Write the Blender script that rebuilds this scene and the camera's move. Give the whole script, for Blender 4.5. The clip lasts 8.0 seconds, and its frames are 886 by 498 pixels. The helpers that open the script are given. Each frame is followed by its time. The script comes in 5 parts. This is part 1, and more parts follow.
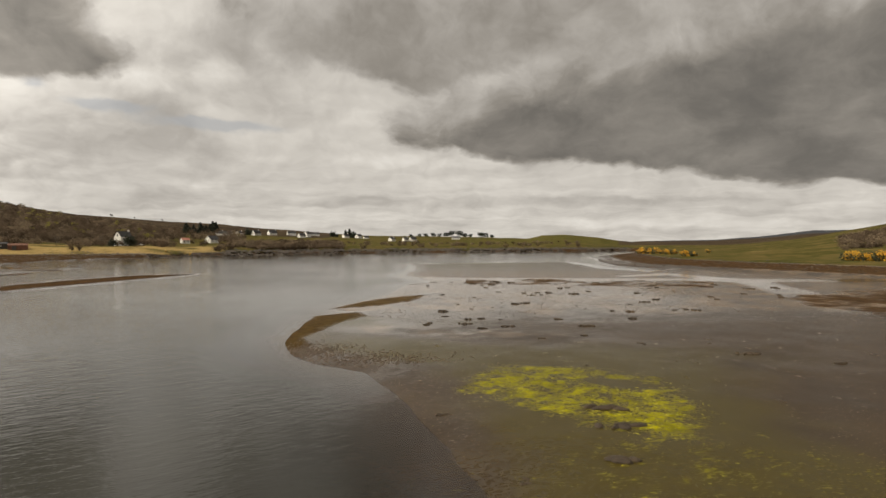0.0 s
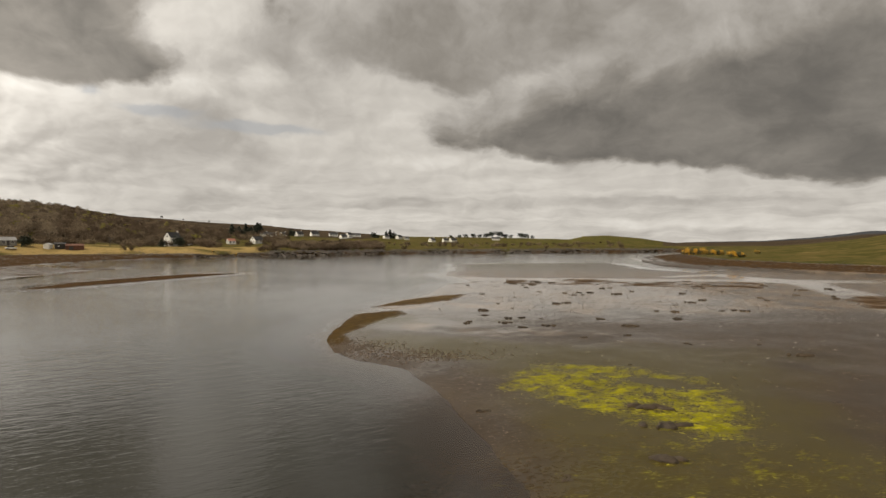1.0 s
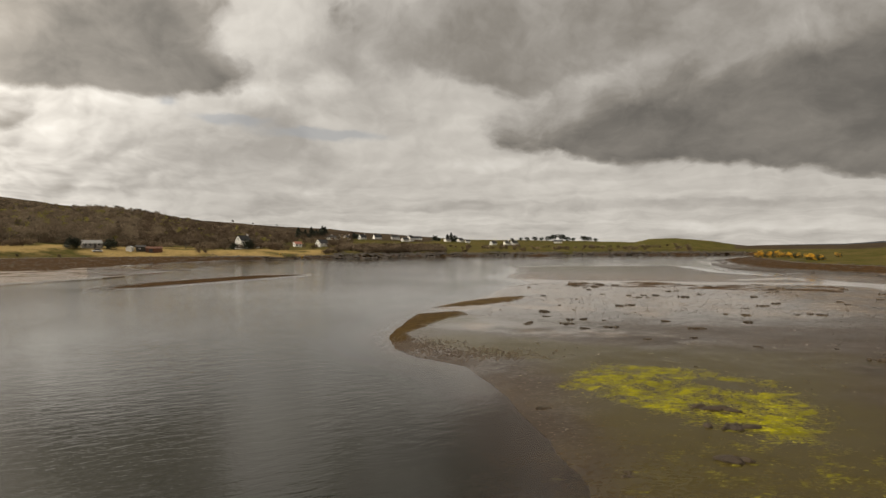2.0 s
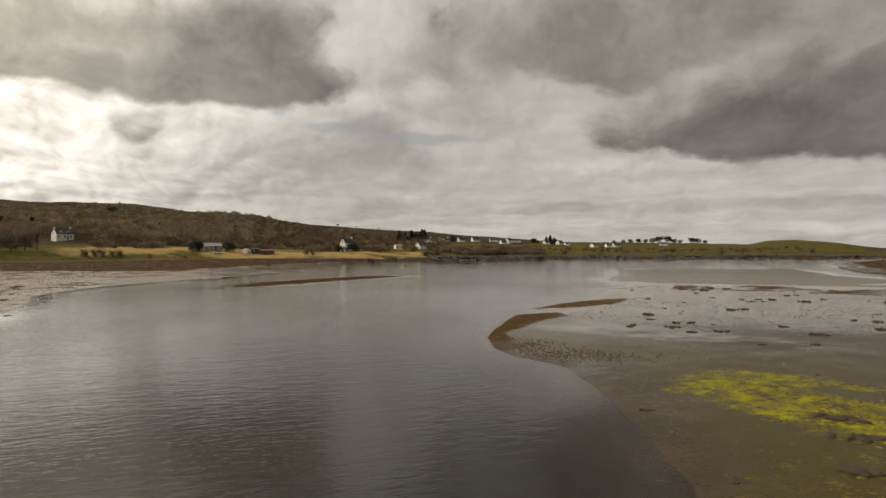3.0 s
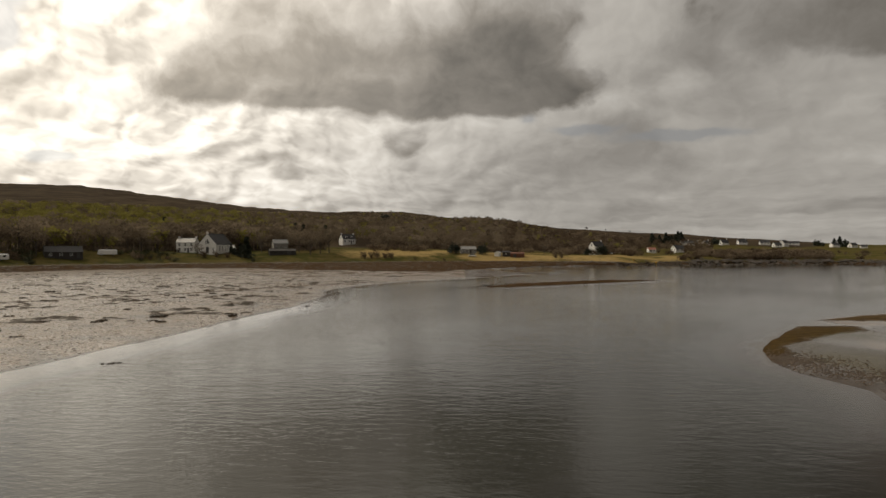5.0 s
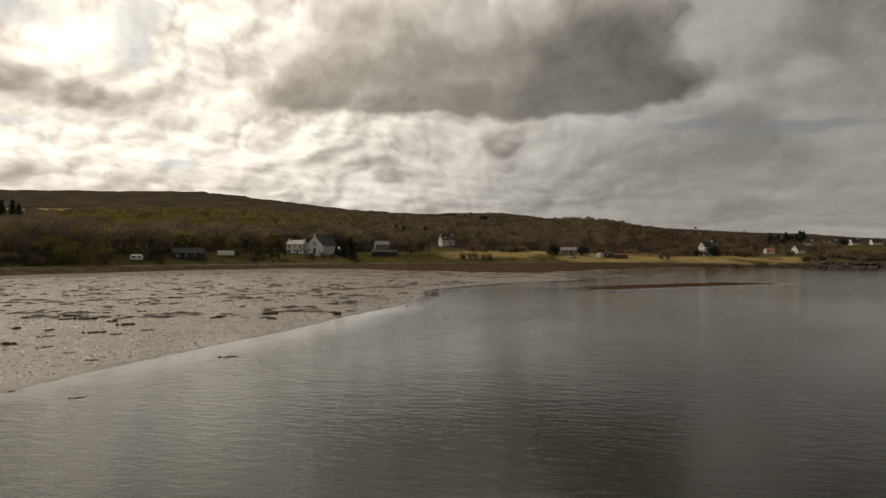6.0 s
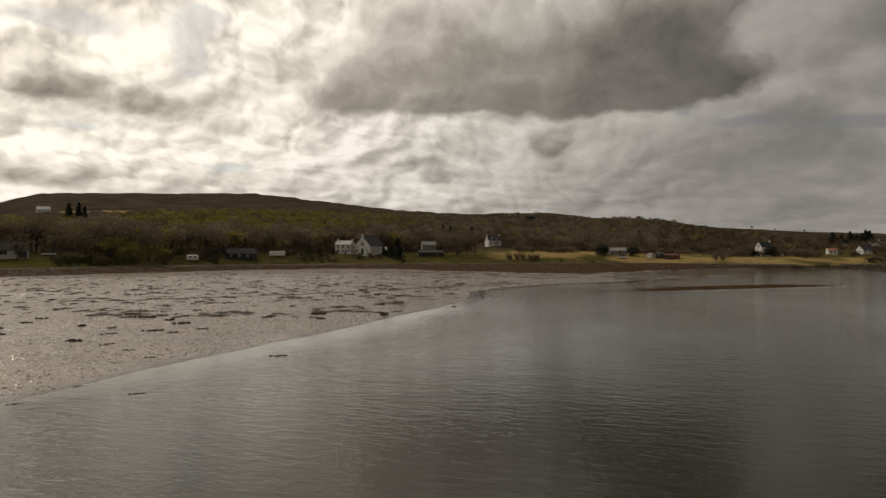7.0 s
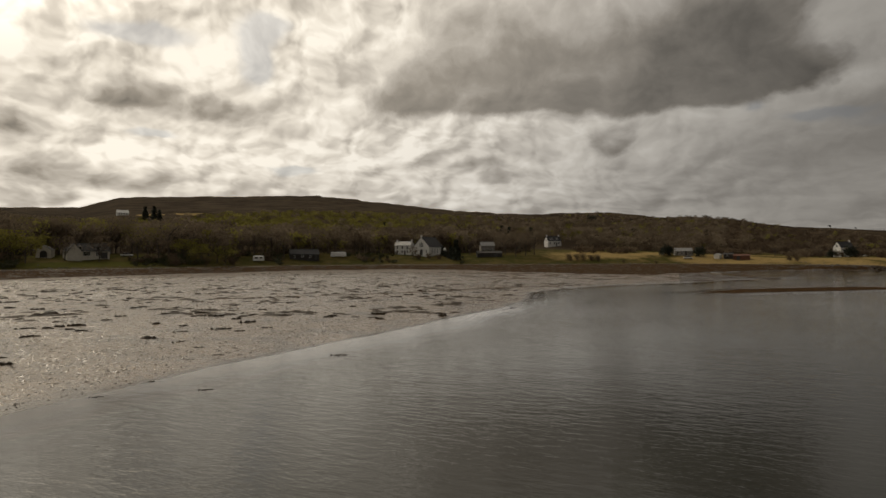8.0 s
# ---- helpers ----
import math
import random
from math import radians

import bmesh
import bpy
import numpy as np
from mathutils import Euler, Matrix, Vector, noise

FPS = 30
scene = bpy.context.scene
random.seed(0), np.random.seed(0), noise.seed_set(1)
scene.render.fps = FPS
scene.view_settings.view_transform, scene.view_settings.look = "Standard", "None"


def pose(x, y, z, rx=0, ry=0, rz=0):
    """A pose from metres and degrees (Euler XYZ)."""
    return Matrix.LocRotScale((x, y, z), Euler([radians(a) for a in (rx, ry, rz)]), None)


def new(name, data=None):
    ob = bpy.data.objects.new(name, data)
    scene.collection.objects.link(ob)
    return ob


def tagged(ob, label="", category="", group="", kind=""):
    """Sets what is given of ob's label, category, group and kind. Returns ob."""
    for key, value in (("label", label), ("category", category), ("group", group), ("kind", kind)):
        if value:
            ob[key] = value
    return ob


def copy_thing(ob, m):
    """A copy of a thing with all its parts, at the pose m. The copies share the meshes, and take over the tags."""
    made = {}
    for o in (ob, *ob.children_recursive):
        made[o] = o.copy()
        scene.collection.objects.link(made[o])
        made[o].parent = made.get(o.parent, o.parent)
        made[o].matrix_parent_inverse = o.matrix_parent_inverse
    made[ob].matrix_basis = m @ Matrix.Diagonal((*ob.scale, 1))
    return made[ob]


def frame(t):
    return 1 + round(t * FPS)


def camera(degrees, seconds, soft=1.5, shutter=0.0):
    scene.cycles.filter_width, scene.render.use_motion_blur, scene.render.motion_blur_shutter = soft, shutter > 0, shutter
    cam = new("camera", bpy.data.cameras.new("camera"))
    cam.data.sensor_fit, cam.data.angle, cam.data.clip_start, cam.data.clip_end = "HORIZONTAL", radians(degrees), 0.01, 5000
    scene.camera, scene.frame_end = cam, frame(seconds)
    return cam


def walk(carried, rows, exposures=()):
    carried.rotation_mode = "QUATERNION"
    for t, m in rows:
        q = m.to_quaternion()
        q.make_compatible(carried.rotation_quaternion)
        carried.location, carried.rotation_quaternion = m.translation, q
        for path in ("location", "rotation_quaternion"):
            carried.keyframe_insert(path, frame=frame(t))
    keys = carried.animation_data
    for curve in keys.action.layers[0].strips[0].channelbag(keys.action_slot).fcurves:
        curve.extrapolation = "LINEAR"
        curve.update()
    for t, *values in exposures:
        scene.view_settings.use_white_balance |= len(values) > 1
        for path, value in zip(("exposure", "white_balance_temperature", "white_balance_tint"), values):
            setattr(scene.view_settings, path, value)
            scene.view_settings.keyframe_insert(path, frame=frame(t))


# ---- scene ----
# A drone turning low over a tidal loch at low water.
cam = camera(72.2, 8.0)
PATH = [
    (0.00, 0.000, -0.000, 8.000, 0.00, -0.75, 0.00),
    (0.40, 0.022, 0.166, 7.869, 0.05, -0.71, 0.01),
    (0.50, 0.028, 0.208, 7.836, 0.29, -0.70, 0.01),
    (0.70, 0.013, 0.159, 7.794, 1.25, -0.68, 0.00),
    (0.85, 0.002, 0.122, 7.763, 2.45, -0.67, -0.00),
    (1.00, -0.008, 0.086, 7.732, 3.77, -0.65, -0.01),
    (1.20, 0.010, -0.008, 7.685, 5.55, -0.59, -0.00),
    (1.75, 0.062, -0.264, 7.556, 8.35, -0.43, 0.02),
    (2.30, 0.113, -0.520, 7.426, 11.46, -0.26, 0.04),
    (2.50, 0.132, -0.614, 7.379, 13.35, -0.20, 0.05),
    (3.00, 0.129, -0.825, 7.289, 18.76, -0.09, 0.08),
    (3.25, 0.114, -0.772, 7.236, 21.50, -0.05, 0.03),
    (3.50, 0.100, -0.718, 7.184, 23.81, -0.01, -0.02),
    (4.00, -0.010, -0.630, 7.111, 28.45, 0.11, -0.04),
    (4.20, -0.053, -0.606, 7.093, 31.80, 0.15, -0.03),
    (4.50, -0.117, -0.570, 7.066, 36.82, 0.21, -0.02),
    (4.70, -0.202, -0.532, 7.040, 39.31, 0.24, -0.01),
    (5.25, -0.390, -0.429, 7.000, 43.40, 0.31, 0.01),
    (5.80, -0.560, -0.310, 6.960, 48.37, 0.39, 0.02),
    (5.90, -0.548, -0.292, 6.960, 50.20, 0.38, 0.02),
    (6.00, -0.534, -0.273, 6.956, 51.15, 0.38, 0.01),
    (6.20, -0.491, -0.237, 6.996, 52.90, 0.37, -0.00),
    (6.35, -0.459, -0.211, 7.025, 53.28, 0.36, -0.01),
    (6.50, -0.426, -0.184, 7.055, 53.31, 0.35, -0.02),
    (6.70, -0.444, -0.202, 7.054, 53.33, 0.37, -0.02),
    (6.85, -0.457, -0.215, 7.052, 53.80, 0.39, -0.01),
    (7.00, -0.470, -0.229, 7.051, 55.54, 0.40, -0.01),
    (7.25, -0.483, -0.197, 7.067, 59.20, 0.41, -0.00),
    (7.50, -0.497, -0.166, 7.083, 60.80, 0.42, 0.01),
    (7.60, -0.493, -0.161, 7.085, 61.00, 0.43, 0.01),
    (8.00, -0.479, -0.142, 7.097, 61.07, 0.46, 0.04),
]
walk(cam, [(t, pose(x, y, z, 90 + pitch, roll, yaw)) for t, x, y, z, yaw, pitch, roll in PATH],
     [(0, -0.08), (1.2, -0.13), (2.5, -0.27), (3.5, -0.47), (4.5, -0.72), (6, -1.06), (7, -1.23), (8, -1.36)])


# ---- light: broken cloud over a weak, veiled sun ----
SUN_AZ, SUN_EL = 103.0, 42.0          # degrees to the left of the first view, and above the horizon

# cloud masses: bearing to the left, height, half width, half height (degrees)
DARK_CLOUD = [
    (-23.4, 14.2, 14.8, 3.7), (-33.3, 16.3, 8.2, 4.0), (-6.2, 10.7, 9.5, 1.9), (-20.2, 8.5, 10.8, 2.1), (-31.4, 6.7, 7.4, 2.0), (-35.0, 7.8, 6.0, 2.8), (-17.4, 11.9, 16.0, 3.4),
    (35.0, 16.2, 3.6, 2.4), (43.5, 16.8, 10.0, 3.2), (55.5, 18.2, 9.0, 2.8), (49.7, 16.2, 13.5, 3.0), (63.0, 15.4, 7.6, 2.2), (37.2, 15.4, 6.4, 2.3), (38.1, 21.0, 7.2, 2.0), (57.6, 22.6, 6.9, 2.1),
    # these two lie above the view, added to darken the water and mud
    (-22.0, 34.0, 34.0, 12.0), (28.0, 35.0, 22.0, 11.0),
]
MID_CLOUD = [
    (-13.4, 19.4, 19.6, 5.6), (6.6, 18.6, 7.5, 3.6), (89.4, 13.4, 4.9, 1.9), (78.6, 12.2, 4.6, 1.7), (96.8, 10.7, 1.6, 1.8),
    (90.4, 6.0, 8.2, 1.2), (93.5, 7.9, 2.6, 0.9), (45.4, 10.5, 2.9, 1.4), (55.7, 7.6, 3.8, 1.3),
    # out of view overhead, added to darken reflections
    (4.0, 42.0, 60.0, 13.0),
]
PALE_CLOUD = [
    (17.7, 13.0, 5.6, 1.6), (20.3, 14.6, 5.4, 2.2), (28.8, 6.5, 8.0, 3.4), (25.5, 14.2, 3.6, 4.4), (14.0, 19.0, 9.0, 3.0), (31.3, 6.0, 7.4, 2.0), (29.3, 8.0, 7.4, 2.1), (38.6, 5.4, 10.0, 1.5), (57.0, 7.9, 3.9, 1.4), (-16.4, 3.7, 20.6, 0.7), (-29.8, 2.4, 8.0, 0.4), (7.1, 3.5, 10.5, 0.5), (67.0, 5.5, 5.0, 0.8), (81.0, 5.2, 5.0, 0.7),
]
BRIGHT_CLOUD = [
    (20.1, 14.8, 2.6, 1.6), (-2.0, 17.0, 2.2, 1.4), (7.4, 11.1, 3.1, 1.2), (0.2, 7.4, 16.0, 0.9), (21.1, 5.0, 3.9, 0.8), (-12.9, 1.7, 1.7, 0.6), (-25.6, 1.5, 11.3, 0.5), (-33.7, 4.1, 3.3, 0.6),
    (26.8, 13.4, 4.1, 1.2), (57.7, 6.1, 1.9, 0.6), (53.5, 11.7, 7.6, 1.0), (94.3, 15.6, 3.6, 1.8), (84.4, 19.7, 4.0, 2.2), (70.8, 19.7, 4.7, 3.7), (88.3, 8.9, 5.6, 1.2),
    # the last oval is above the view, added to brighten the western shallows
    (68.7, 9.4, 6.2, 2.1), (94.3, 4.0, 4.7, 0.5), (77.0, 9.0, 3.0, 1.2), (83.4, 15.6, 2.6, 2.2), (98.0, 36.0, 26.0, 13.0),
]
CLOUD_GAP = [
    (34.3, 12.0, 0.9, 0.5), (28.5, 11.1, 3.2, 0.5), (20.5, 10.1, 5.0, 0.5), (87.9, 18.1, 3.8, 0.9), (78.8, 17.4, 1.5, 2.5), (86.6, 10.3, 1.8, 0.4), (74.6, 7.7, 2.1, 0.5), (76.9, 19.9, 1.5, 1.0),
]

world = bpy.data.worlds.new("overcast_sky")
scene.world = world
world.use_nodes = True
wt = world.node_tree
wt.nodes.clear()


def wnode(kind, **settings):
    n = wt.nodes.new(kind)
    for key, value in settings.items():
        if key == "op":
            n.operation = value
        elif key == "noise":
            n.inputs["Scale"].default_value, n.inputs["Detail"].default_value, n.inputs["Roughness"].default_value = value
    return n


def wmath(op, a, b=0.0, c=0.0, clamp=False):
    n = wt.nodes.new("ShaderNodeMath")
    n.operation, n.use_clamp = op, clamp
    for i, v in enumerate((a, b, c)):
        if isinstance(v, (int, float)):
            n.inputs[i].default_value = v
        else:
            wt.links.new(v, n.inputs[i])
    return n.outputs[0]


def wvec(op, a, b, c=None):
    n = wt.nodes.new("ShaderNodeVectorMath")
    n.operation = op
    for i, v in enumerate((a, b, c)):
        if v is None:
            continue
        if isinstance(v, tuple):
            n.inputs[i].default_value = v
        else:
            wt.links.new(v, n.inputs[i])
    return n


def wnoise(vector, scale, detail=6.0, rough=0.55):
    n = wnode("ShaderNodeTexNoise", noise=(scale, detail, rough))
    wt.links.new(vector, n.inputs["Vector"])
    return n


coord = wt.nodes.new("ShaderNodeTexCoord")
sep = wt.nodes.new("ShaderNodeSeparateXYZ")
wt.links.new(coord.outputs["Generated"], sep.inputs[0])
left = wmath("MULTIPLY", wmath("ARCTAN2", wmath("MULTIPLY", sep.outputs[0], -1.0), sep.outputs[1]), 57.29578)
up = wmath("MULTIPLY", wmath("ARCSINE", sep.outputs[2]), 57.29578)
flat = wt.nodes.new("ShaderNodeCombineXYZ")
wt.links.new(left, flat.inputs[0])
wt.links.new(up, flat.inputs[1])
# cloud texture in degrees, heads a little wider than high and smaller towards the horizon
tall = wmath("MULTIPLY", wmath("LOGARITHM", wmath("ADD", wmath("MAXIMUM", up, -4.0), 10.0), 2.718), 27.0)
tex = wt.nodes.new("ShaderNodeCombineXYZ")
wt.links.new(wmath("MULTIPLY", left, 0.85), tex.inputs[0])
wt.links.new(tall, tex.inputs[1])
HALF = (0.5, 0.5, 0.5)
big = wvec("SUBTRACT", wnoise(tex.outputs[0], 0.11, 2.0, 0.5).outputs["Color"], HALF).outputs[0]
curl = wvec("SUBTRACT", wnoise(tex.outputs[0], 0.42, 4.0, 0.5).outputs["Color"], HALF).outputs[0]
drift = wvec("MULTIPLY_ADD", curl, (2.2, 1.3, 0.0), wvec("MULTIPLY", big, (3.6, 1.3, 0.0)).outputs[0]).outputs[0]
bent = wvec("ADD", flat.outputs[0], drift).outputs[0]
layer = wvec("MULTIPLY_ADD", curl, (1.7, 1.3, 0.0), wvec("MULTIPLY_ADD", big, (5.0, 4.0, 0.0), tex.outputs[0]).outputs[0]).outputs[0]


def rise(value, lo, hi, to=1.0):
    n = wt.nodes.new("ShaderNodeMapRange")
    n.interpolation_type = "SMOOTHSTEP"
    wt.links.new(value, n.inputs["Value"])
    for key, v in (("From Min", lo), ("From Max", hi), ("To Max", to)):
        n.inputs[key].default_value = v
    return n.outputs["Result"]


def mass(clouds, vector=None):
    """About 0.45 on the outline of the given ovals, more inside."""
    total = None
    for a, e, wa, we in clouds:
        d = wvec("MULTIPLY_ADD", vector or bent, (1 / wa, 1 / we, 0.0), (-a / wa, -e / we, 0.0)).outputs[0]
        dot = wvec("DOT_PRODUCT", d, d).outputs["Value"]
        total = wmath("ADD", wmath("EXPONENT", wmath("MULTIPLY", dot, -0.8)), total if total is not None else 0.0)
    return total


def heads(vector, aside=0.0):
    """Heaped cumulus heads as round puffs in four sizes, highest in their middles; aside looks that far towards the sun."""
    n = wt.nodes.new("ShaderNodeTexVoronoi")
    n.voronoi_dimensions, n.feature = "2D", "SMOOTH_F1"
    for key, v in (("Scale", 0.14), ("Detail", 3.0), ("Roughness", 0.46), ("Lacunarity", 2.3), ("Smoothness", 0.2)):
        n.inputs[key].default_value = v
    wt.links.new(wvec("ADD", vector, (0.62 * aside, 0.78 * aside, 0.0)).outputs[0], n.inputs["Vector"])
    return wmath("MULTIPLY", n.outputs["Distance"], -1.0)


def over(under, value, cover):
    """Lays a cloud of one greyness over what is behind it."""
    return wmath("MULTIPLY_ADD", cover, wmath("SUBTRACT", value, under), under)


puff = heads(layer)
lump = wmath("ADD", puff, 0.42)
relief = wmath("SUBTRACT", puff, heads(layer, 0.9))
broad = wmath("SUBTRACT", wnoise(layer, 0.16, 5.0, 0.6).outputs[0], 0.5)
ragged = wmath("MULTIPLY_ADD", lump, 0.5, wmath("MULTIPLY", broad, 0.6))
streak = wmath("SUBTRACT", wnoise(wvec("MULTIPLY", bent, (0.07, 1.0, 0.0)).outputs[0], 1.0, 5.0, 0.6).outputs[0], 0.5)
low = wmath("MULTIPLY", wmath("SUBTRACT", 9.0, up), 0.12, clamp=True)
lit = rise(left, 22.0, 66.0)
shade = wmath("MULTIPLY_ADD", lit, -0.04, 0.22)
shade = wmath("MULTIPLY_ADD", wmath("MULTIPLY", streak, low), wmath("MULTIPLY_ADD", lit, -0.35, 0.62), shade)
shade = over(shade, wmath("MULTIPLY_ADD", broad, 0.35, 0.31), rise(wmath("ADD", mass(PALE_CLOUD), ragged), 0.20, 0.95, 0.75))
bright_mass = wmath("MULTIPLY_ADD", ragged, wmath("MULTIPLY_ADD", lit, 0.9, 0.9), mass(BRIGHT_CLOUD))
shade = over(shade, wmath("MULTIPLY_ADD", broad, 0.35, 0.11), wmath("MAXIMUM", rise(bright_mass, 0.20, 0.95, 0.8), wmath("MULTIPLY", rise(bright_mass, 0.34, 0.56, 0.8), lit)))
# an unseen grey deck overhead, added to dim the side away from the sun
shade = over(shade, wmath("MULTIPLY_ADD", broad, 0.5, 0.55), wmath("MULTIPLY", rise(up, 27.0, 42.0), wmath("MULTIPLY_ADD", lit, -0.9, 1.0)))
# thick cloud: pale where it faces the light above, darker where more cloud lies over it
mid_over = rise(wmath("ADD", mass(MID_CLOUD, wvec("ADD", bent, (0.5, 1.1, 0.0)).outputs[0]), ragged), 0.15, 1.0, 0.20)
shade = over(shade, wmath("MULTIPLY_ADD", broad, 0.3, wmath("ADD", mid_over, 0.34)), rise(wmath("MULTIPLY_ADD", ragged, wmath("MULTIPLY_ADD", lit, 0.5, 1.0), mass(MID_CLOUD)), 0.24, 0.68, 0.95))
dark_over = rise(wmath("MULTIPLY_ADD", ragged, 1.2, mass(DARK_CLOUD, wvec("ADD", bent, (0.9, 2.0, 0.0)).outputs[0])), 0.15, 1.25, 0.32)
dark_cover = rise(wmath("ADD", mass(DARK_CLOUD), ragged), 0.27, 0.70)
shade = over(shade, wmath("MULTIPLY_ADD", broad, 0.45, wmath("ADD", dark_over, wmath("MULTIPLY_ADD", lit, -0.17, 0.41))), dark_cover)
# sunlit heads and dull creases, strongest on the sun's side
shade = wmath("MULTIPLY_ADD", relief, wmath("MULTIPLY", wmath("MULTIPLY_ADD", lit, -0.62, -0.14), wmath("MULTIPLY_ADD", dark_cover, -0.65, 1.0)), shade)
shade = wmath("MULTIPLY_ADD", broad, 0.22, shade)
ramp = wt.nodes.new("ShaderNodeValToRGB")
wt.links.new(shade, ramp.inputs[0])
stops = ramp.color_ramp.elements
stops[0].position, stops[0].color = 0.0, (0.958, 0.910, 0.830, 1)
stops[1].position, stops[1].color = 1.0, (0.129, 0.120, 0.109, 1)
for p, c in ((0.16, (0.758, 0.710, 0.637)), (0.34, (0.523, 0.485, 0.434)), (0.56, (0.325, 0.295, 0.256)), (0.8, (0.190, 0.174, 0.152))):
    stops.new(p).color = (*c, 1)
sky = wt.nodes.new("ShaderNodeTexSky")
sky.sky_type, sky.sun_disc = "NISHITA", False
sky.sun_elevation, sky.sun_rotation = radians(SUN_EL), radians(-SUN_AZ)
blue = wvec("MULTIPLY", sky.outputs[0], (0.075, 0.075, 0.075)).outputs[0]
haze = wt.nodes.new("ShaderNodeMix")
haze.data_type = "RGBA"
haze.inputs["Factor"].default_value = 0.75
wt.links.new(blue, haze.inputs["A"])
haze.inputs["B"].default_value = (0.50, 0.495, 0.49, 1)
gap = wmath("MULTIPLY", rise(wmath("MULTIPLY", wmath("MULTIPLY_ADD", ragged, -2.0, 1.0), mass(CLOUD_GAP)), 0.22, 0.95, 0.8), wmath("SUBTRACT", 1.0, dark_cover))
blend = wt.nodes.new("ShaderNodeMix")
blend.data_type = "RGBA"
wt.links.new(wmath("MULTIPLY", gap, 0.7), blend.inputs["Factor"])
wt.links.new(ramp.outputs[0], blend.inputs["A"])
wt.links.new(haze.outputs["Result"], blend.inputs["B"])
background = wt.nodes.new("ShaderNodeBackground")
glowing = wt.nodes.new("ShaderNodeMix")
glowing.data_type = "RGBA"
glowing.blend_type = "MULTIPLY"
wt.links.new(blend.outputs["Result"], glowing.inputs["A"])
glowing.inputs["B"].default_value = (1.12, 1.0, 0.78, 1)
wt.links.new(glowing.outputs["Result"], background.inputs[0])
# the cloud is thinner and brighter on the sun's side
SUN_WAY = (-math.sin(radians(SUN_AZ)) * math.cos(radians(SUN_EL)), math.cos(radians(SUN_AZ)) * math.cos(radians(SUN_EL)), math.sin(radians(SUN_EL)))
sunward = wvec("DOT_PRODUCT", coord.outputs["Generated"], SUN_WAY).outputs["Value"]
bright = wt.nodes.new("ShaderNodeMapRange")
bright.interpolation_type = "SMOOTHSTEP"
wt.links.new(sunward, bright.inputs["Value"])
for key, value in (("From Min", 0.25), ("From Max", 0.88), ("To Min", 0.93), ("To Max", 2.7)):
    bright.inputs[key].default_value = value
wt.links.new(wmath("ADD", rise(sunward, 0.92, 0.99, 0.65), rise(sunward, 0.40, 0.99, 0.35)), glowing.inputs["Factor"])
wt.links.new(wmath("ADD", bright.outputs["Result"], rise(sunward, 0.885, 1.0, 7.0)), background.inputs[1])
wout = wt.nodes.new("ShaderNodeOutputWorld")
wt.links.new(background.outputs[0], wout.inputs[0])

sun = new("sun", bpy.data.lights.new("sun", "SUN"))
sun.data.energy, sun.data.angle, sun.data.color = 1.0, radians(12), (1.0, 0.93, 0.82)
sun.matrix_world = pose(0, 0, 60, 90 - SUN_EL, 0, SUN_AZ + 180)


# ---- materials ----
def material(name):
    m = bpy.data.materials.new(name)
    m.use_nodes = True
    return m, m.node_tree, m.node_tree.nodes["Principled BSDF"]


class Nodes:
    """Short ways to wire one material's nodes."""

    def __init__(self, tree):
        self.t = tree
        self.place = tree.nodes.new("ShaderNodeTexCoord").outputs["Object"]

    def link(self, a, b):
        if isinstance(a, (int, float)):
            b.default_value = a
        elif isinstance(a, tuple):
            b.default_value = (*a, 1) if len(a) == 3 and len(b.default_value) == 4 else a
        else:
            self.t.links.new(a, b)

    def math(self, op, a, b=0.0, c=0.0, clamp=False):
        n = self.t.nodes.new("ShaderNodeMath")
        n.operation, n.use_clamp = op, clamp
        for i, v in enumerate((a, b, c)):
            self.link(v, n.inputs[i])
        return n.outputs[0]

    def noise(self, scale, detail=4.0, rough=0.55, stretch=None, turn=0.0, distort=0.0):
        n = self.t.nodes.new("ShaderNodeTexNoise")
        n.inputs["Scale"].default_value, n.inputs["Detail"].default_value, n.inputs["Roughness"].default_value = scale, detail, rough
        n.inputs["Distortion"].default_value = distort
        src = self.place
        if stretch:
            m = self.t.nodes.new("ShaderNodeMapping")
            m.vector_type = "TEXTURE"
            m.inputs["Scale"].default_value, m.inputs["Rotation"].default_value = stretch, (0, 0, radians(turn))
            self.t.links.new(src, m.inputs[0])
            src = m.outputs[0]
        self.t.links.new(src, n.inputs["Vector"])
        return n.outputs[0]

    def mix(self, f, a, b):
        n = self.t.nodes.new("ShaderNodeMix")
        n.data_type = "RGBA"
        self.link(f, n.inputs["Factor"])
        self.link(a, n.inputs["A"])
        self.link(b, n.inputs["B"])
        return n.outputs["Result"]

    def attr(self, name):
        n = self.t.nodes.new("ShaderNodeAttribute")
        n.attribute_name = name
        return n.outputs["Fac"]

    def band(self, v, lo, hi):
        n = self.t.nodes.new("ShaderNodeMapRange")
        n.interpolation_type = "SMOOTHSTEP"
        self.link(v, n.inputs["Value"])
        n.inputs["From Min"].default_value, n.inputs["From Max"].default_value = lo, hi
        return n.outputs["Result"]

    def mask(self, name, noise, spread=0.7, lo=0.4, hi=0.6):
        return self.band(self.math("MULTIPLY_ADD", self.math("SUBTRACT", noise, 0.5), spread, self.attr(name)), lo, hi)

    def bump(self, height, strength, distance, normal=None):
        n = self.t.nodes.new("ShaderNodeBump")
        self.link(strength, n.inputs["Strength"])
        n.inputs["Distance"].default_value = distance
        self.link(height, n.inputs["Height"])
        if normal is not None:
            self.link(normal, n.inputs["Normal"])
        return n.outputs[0]


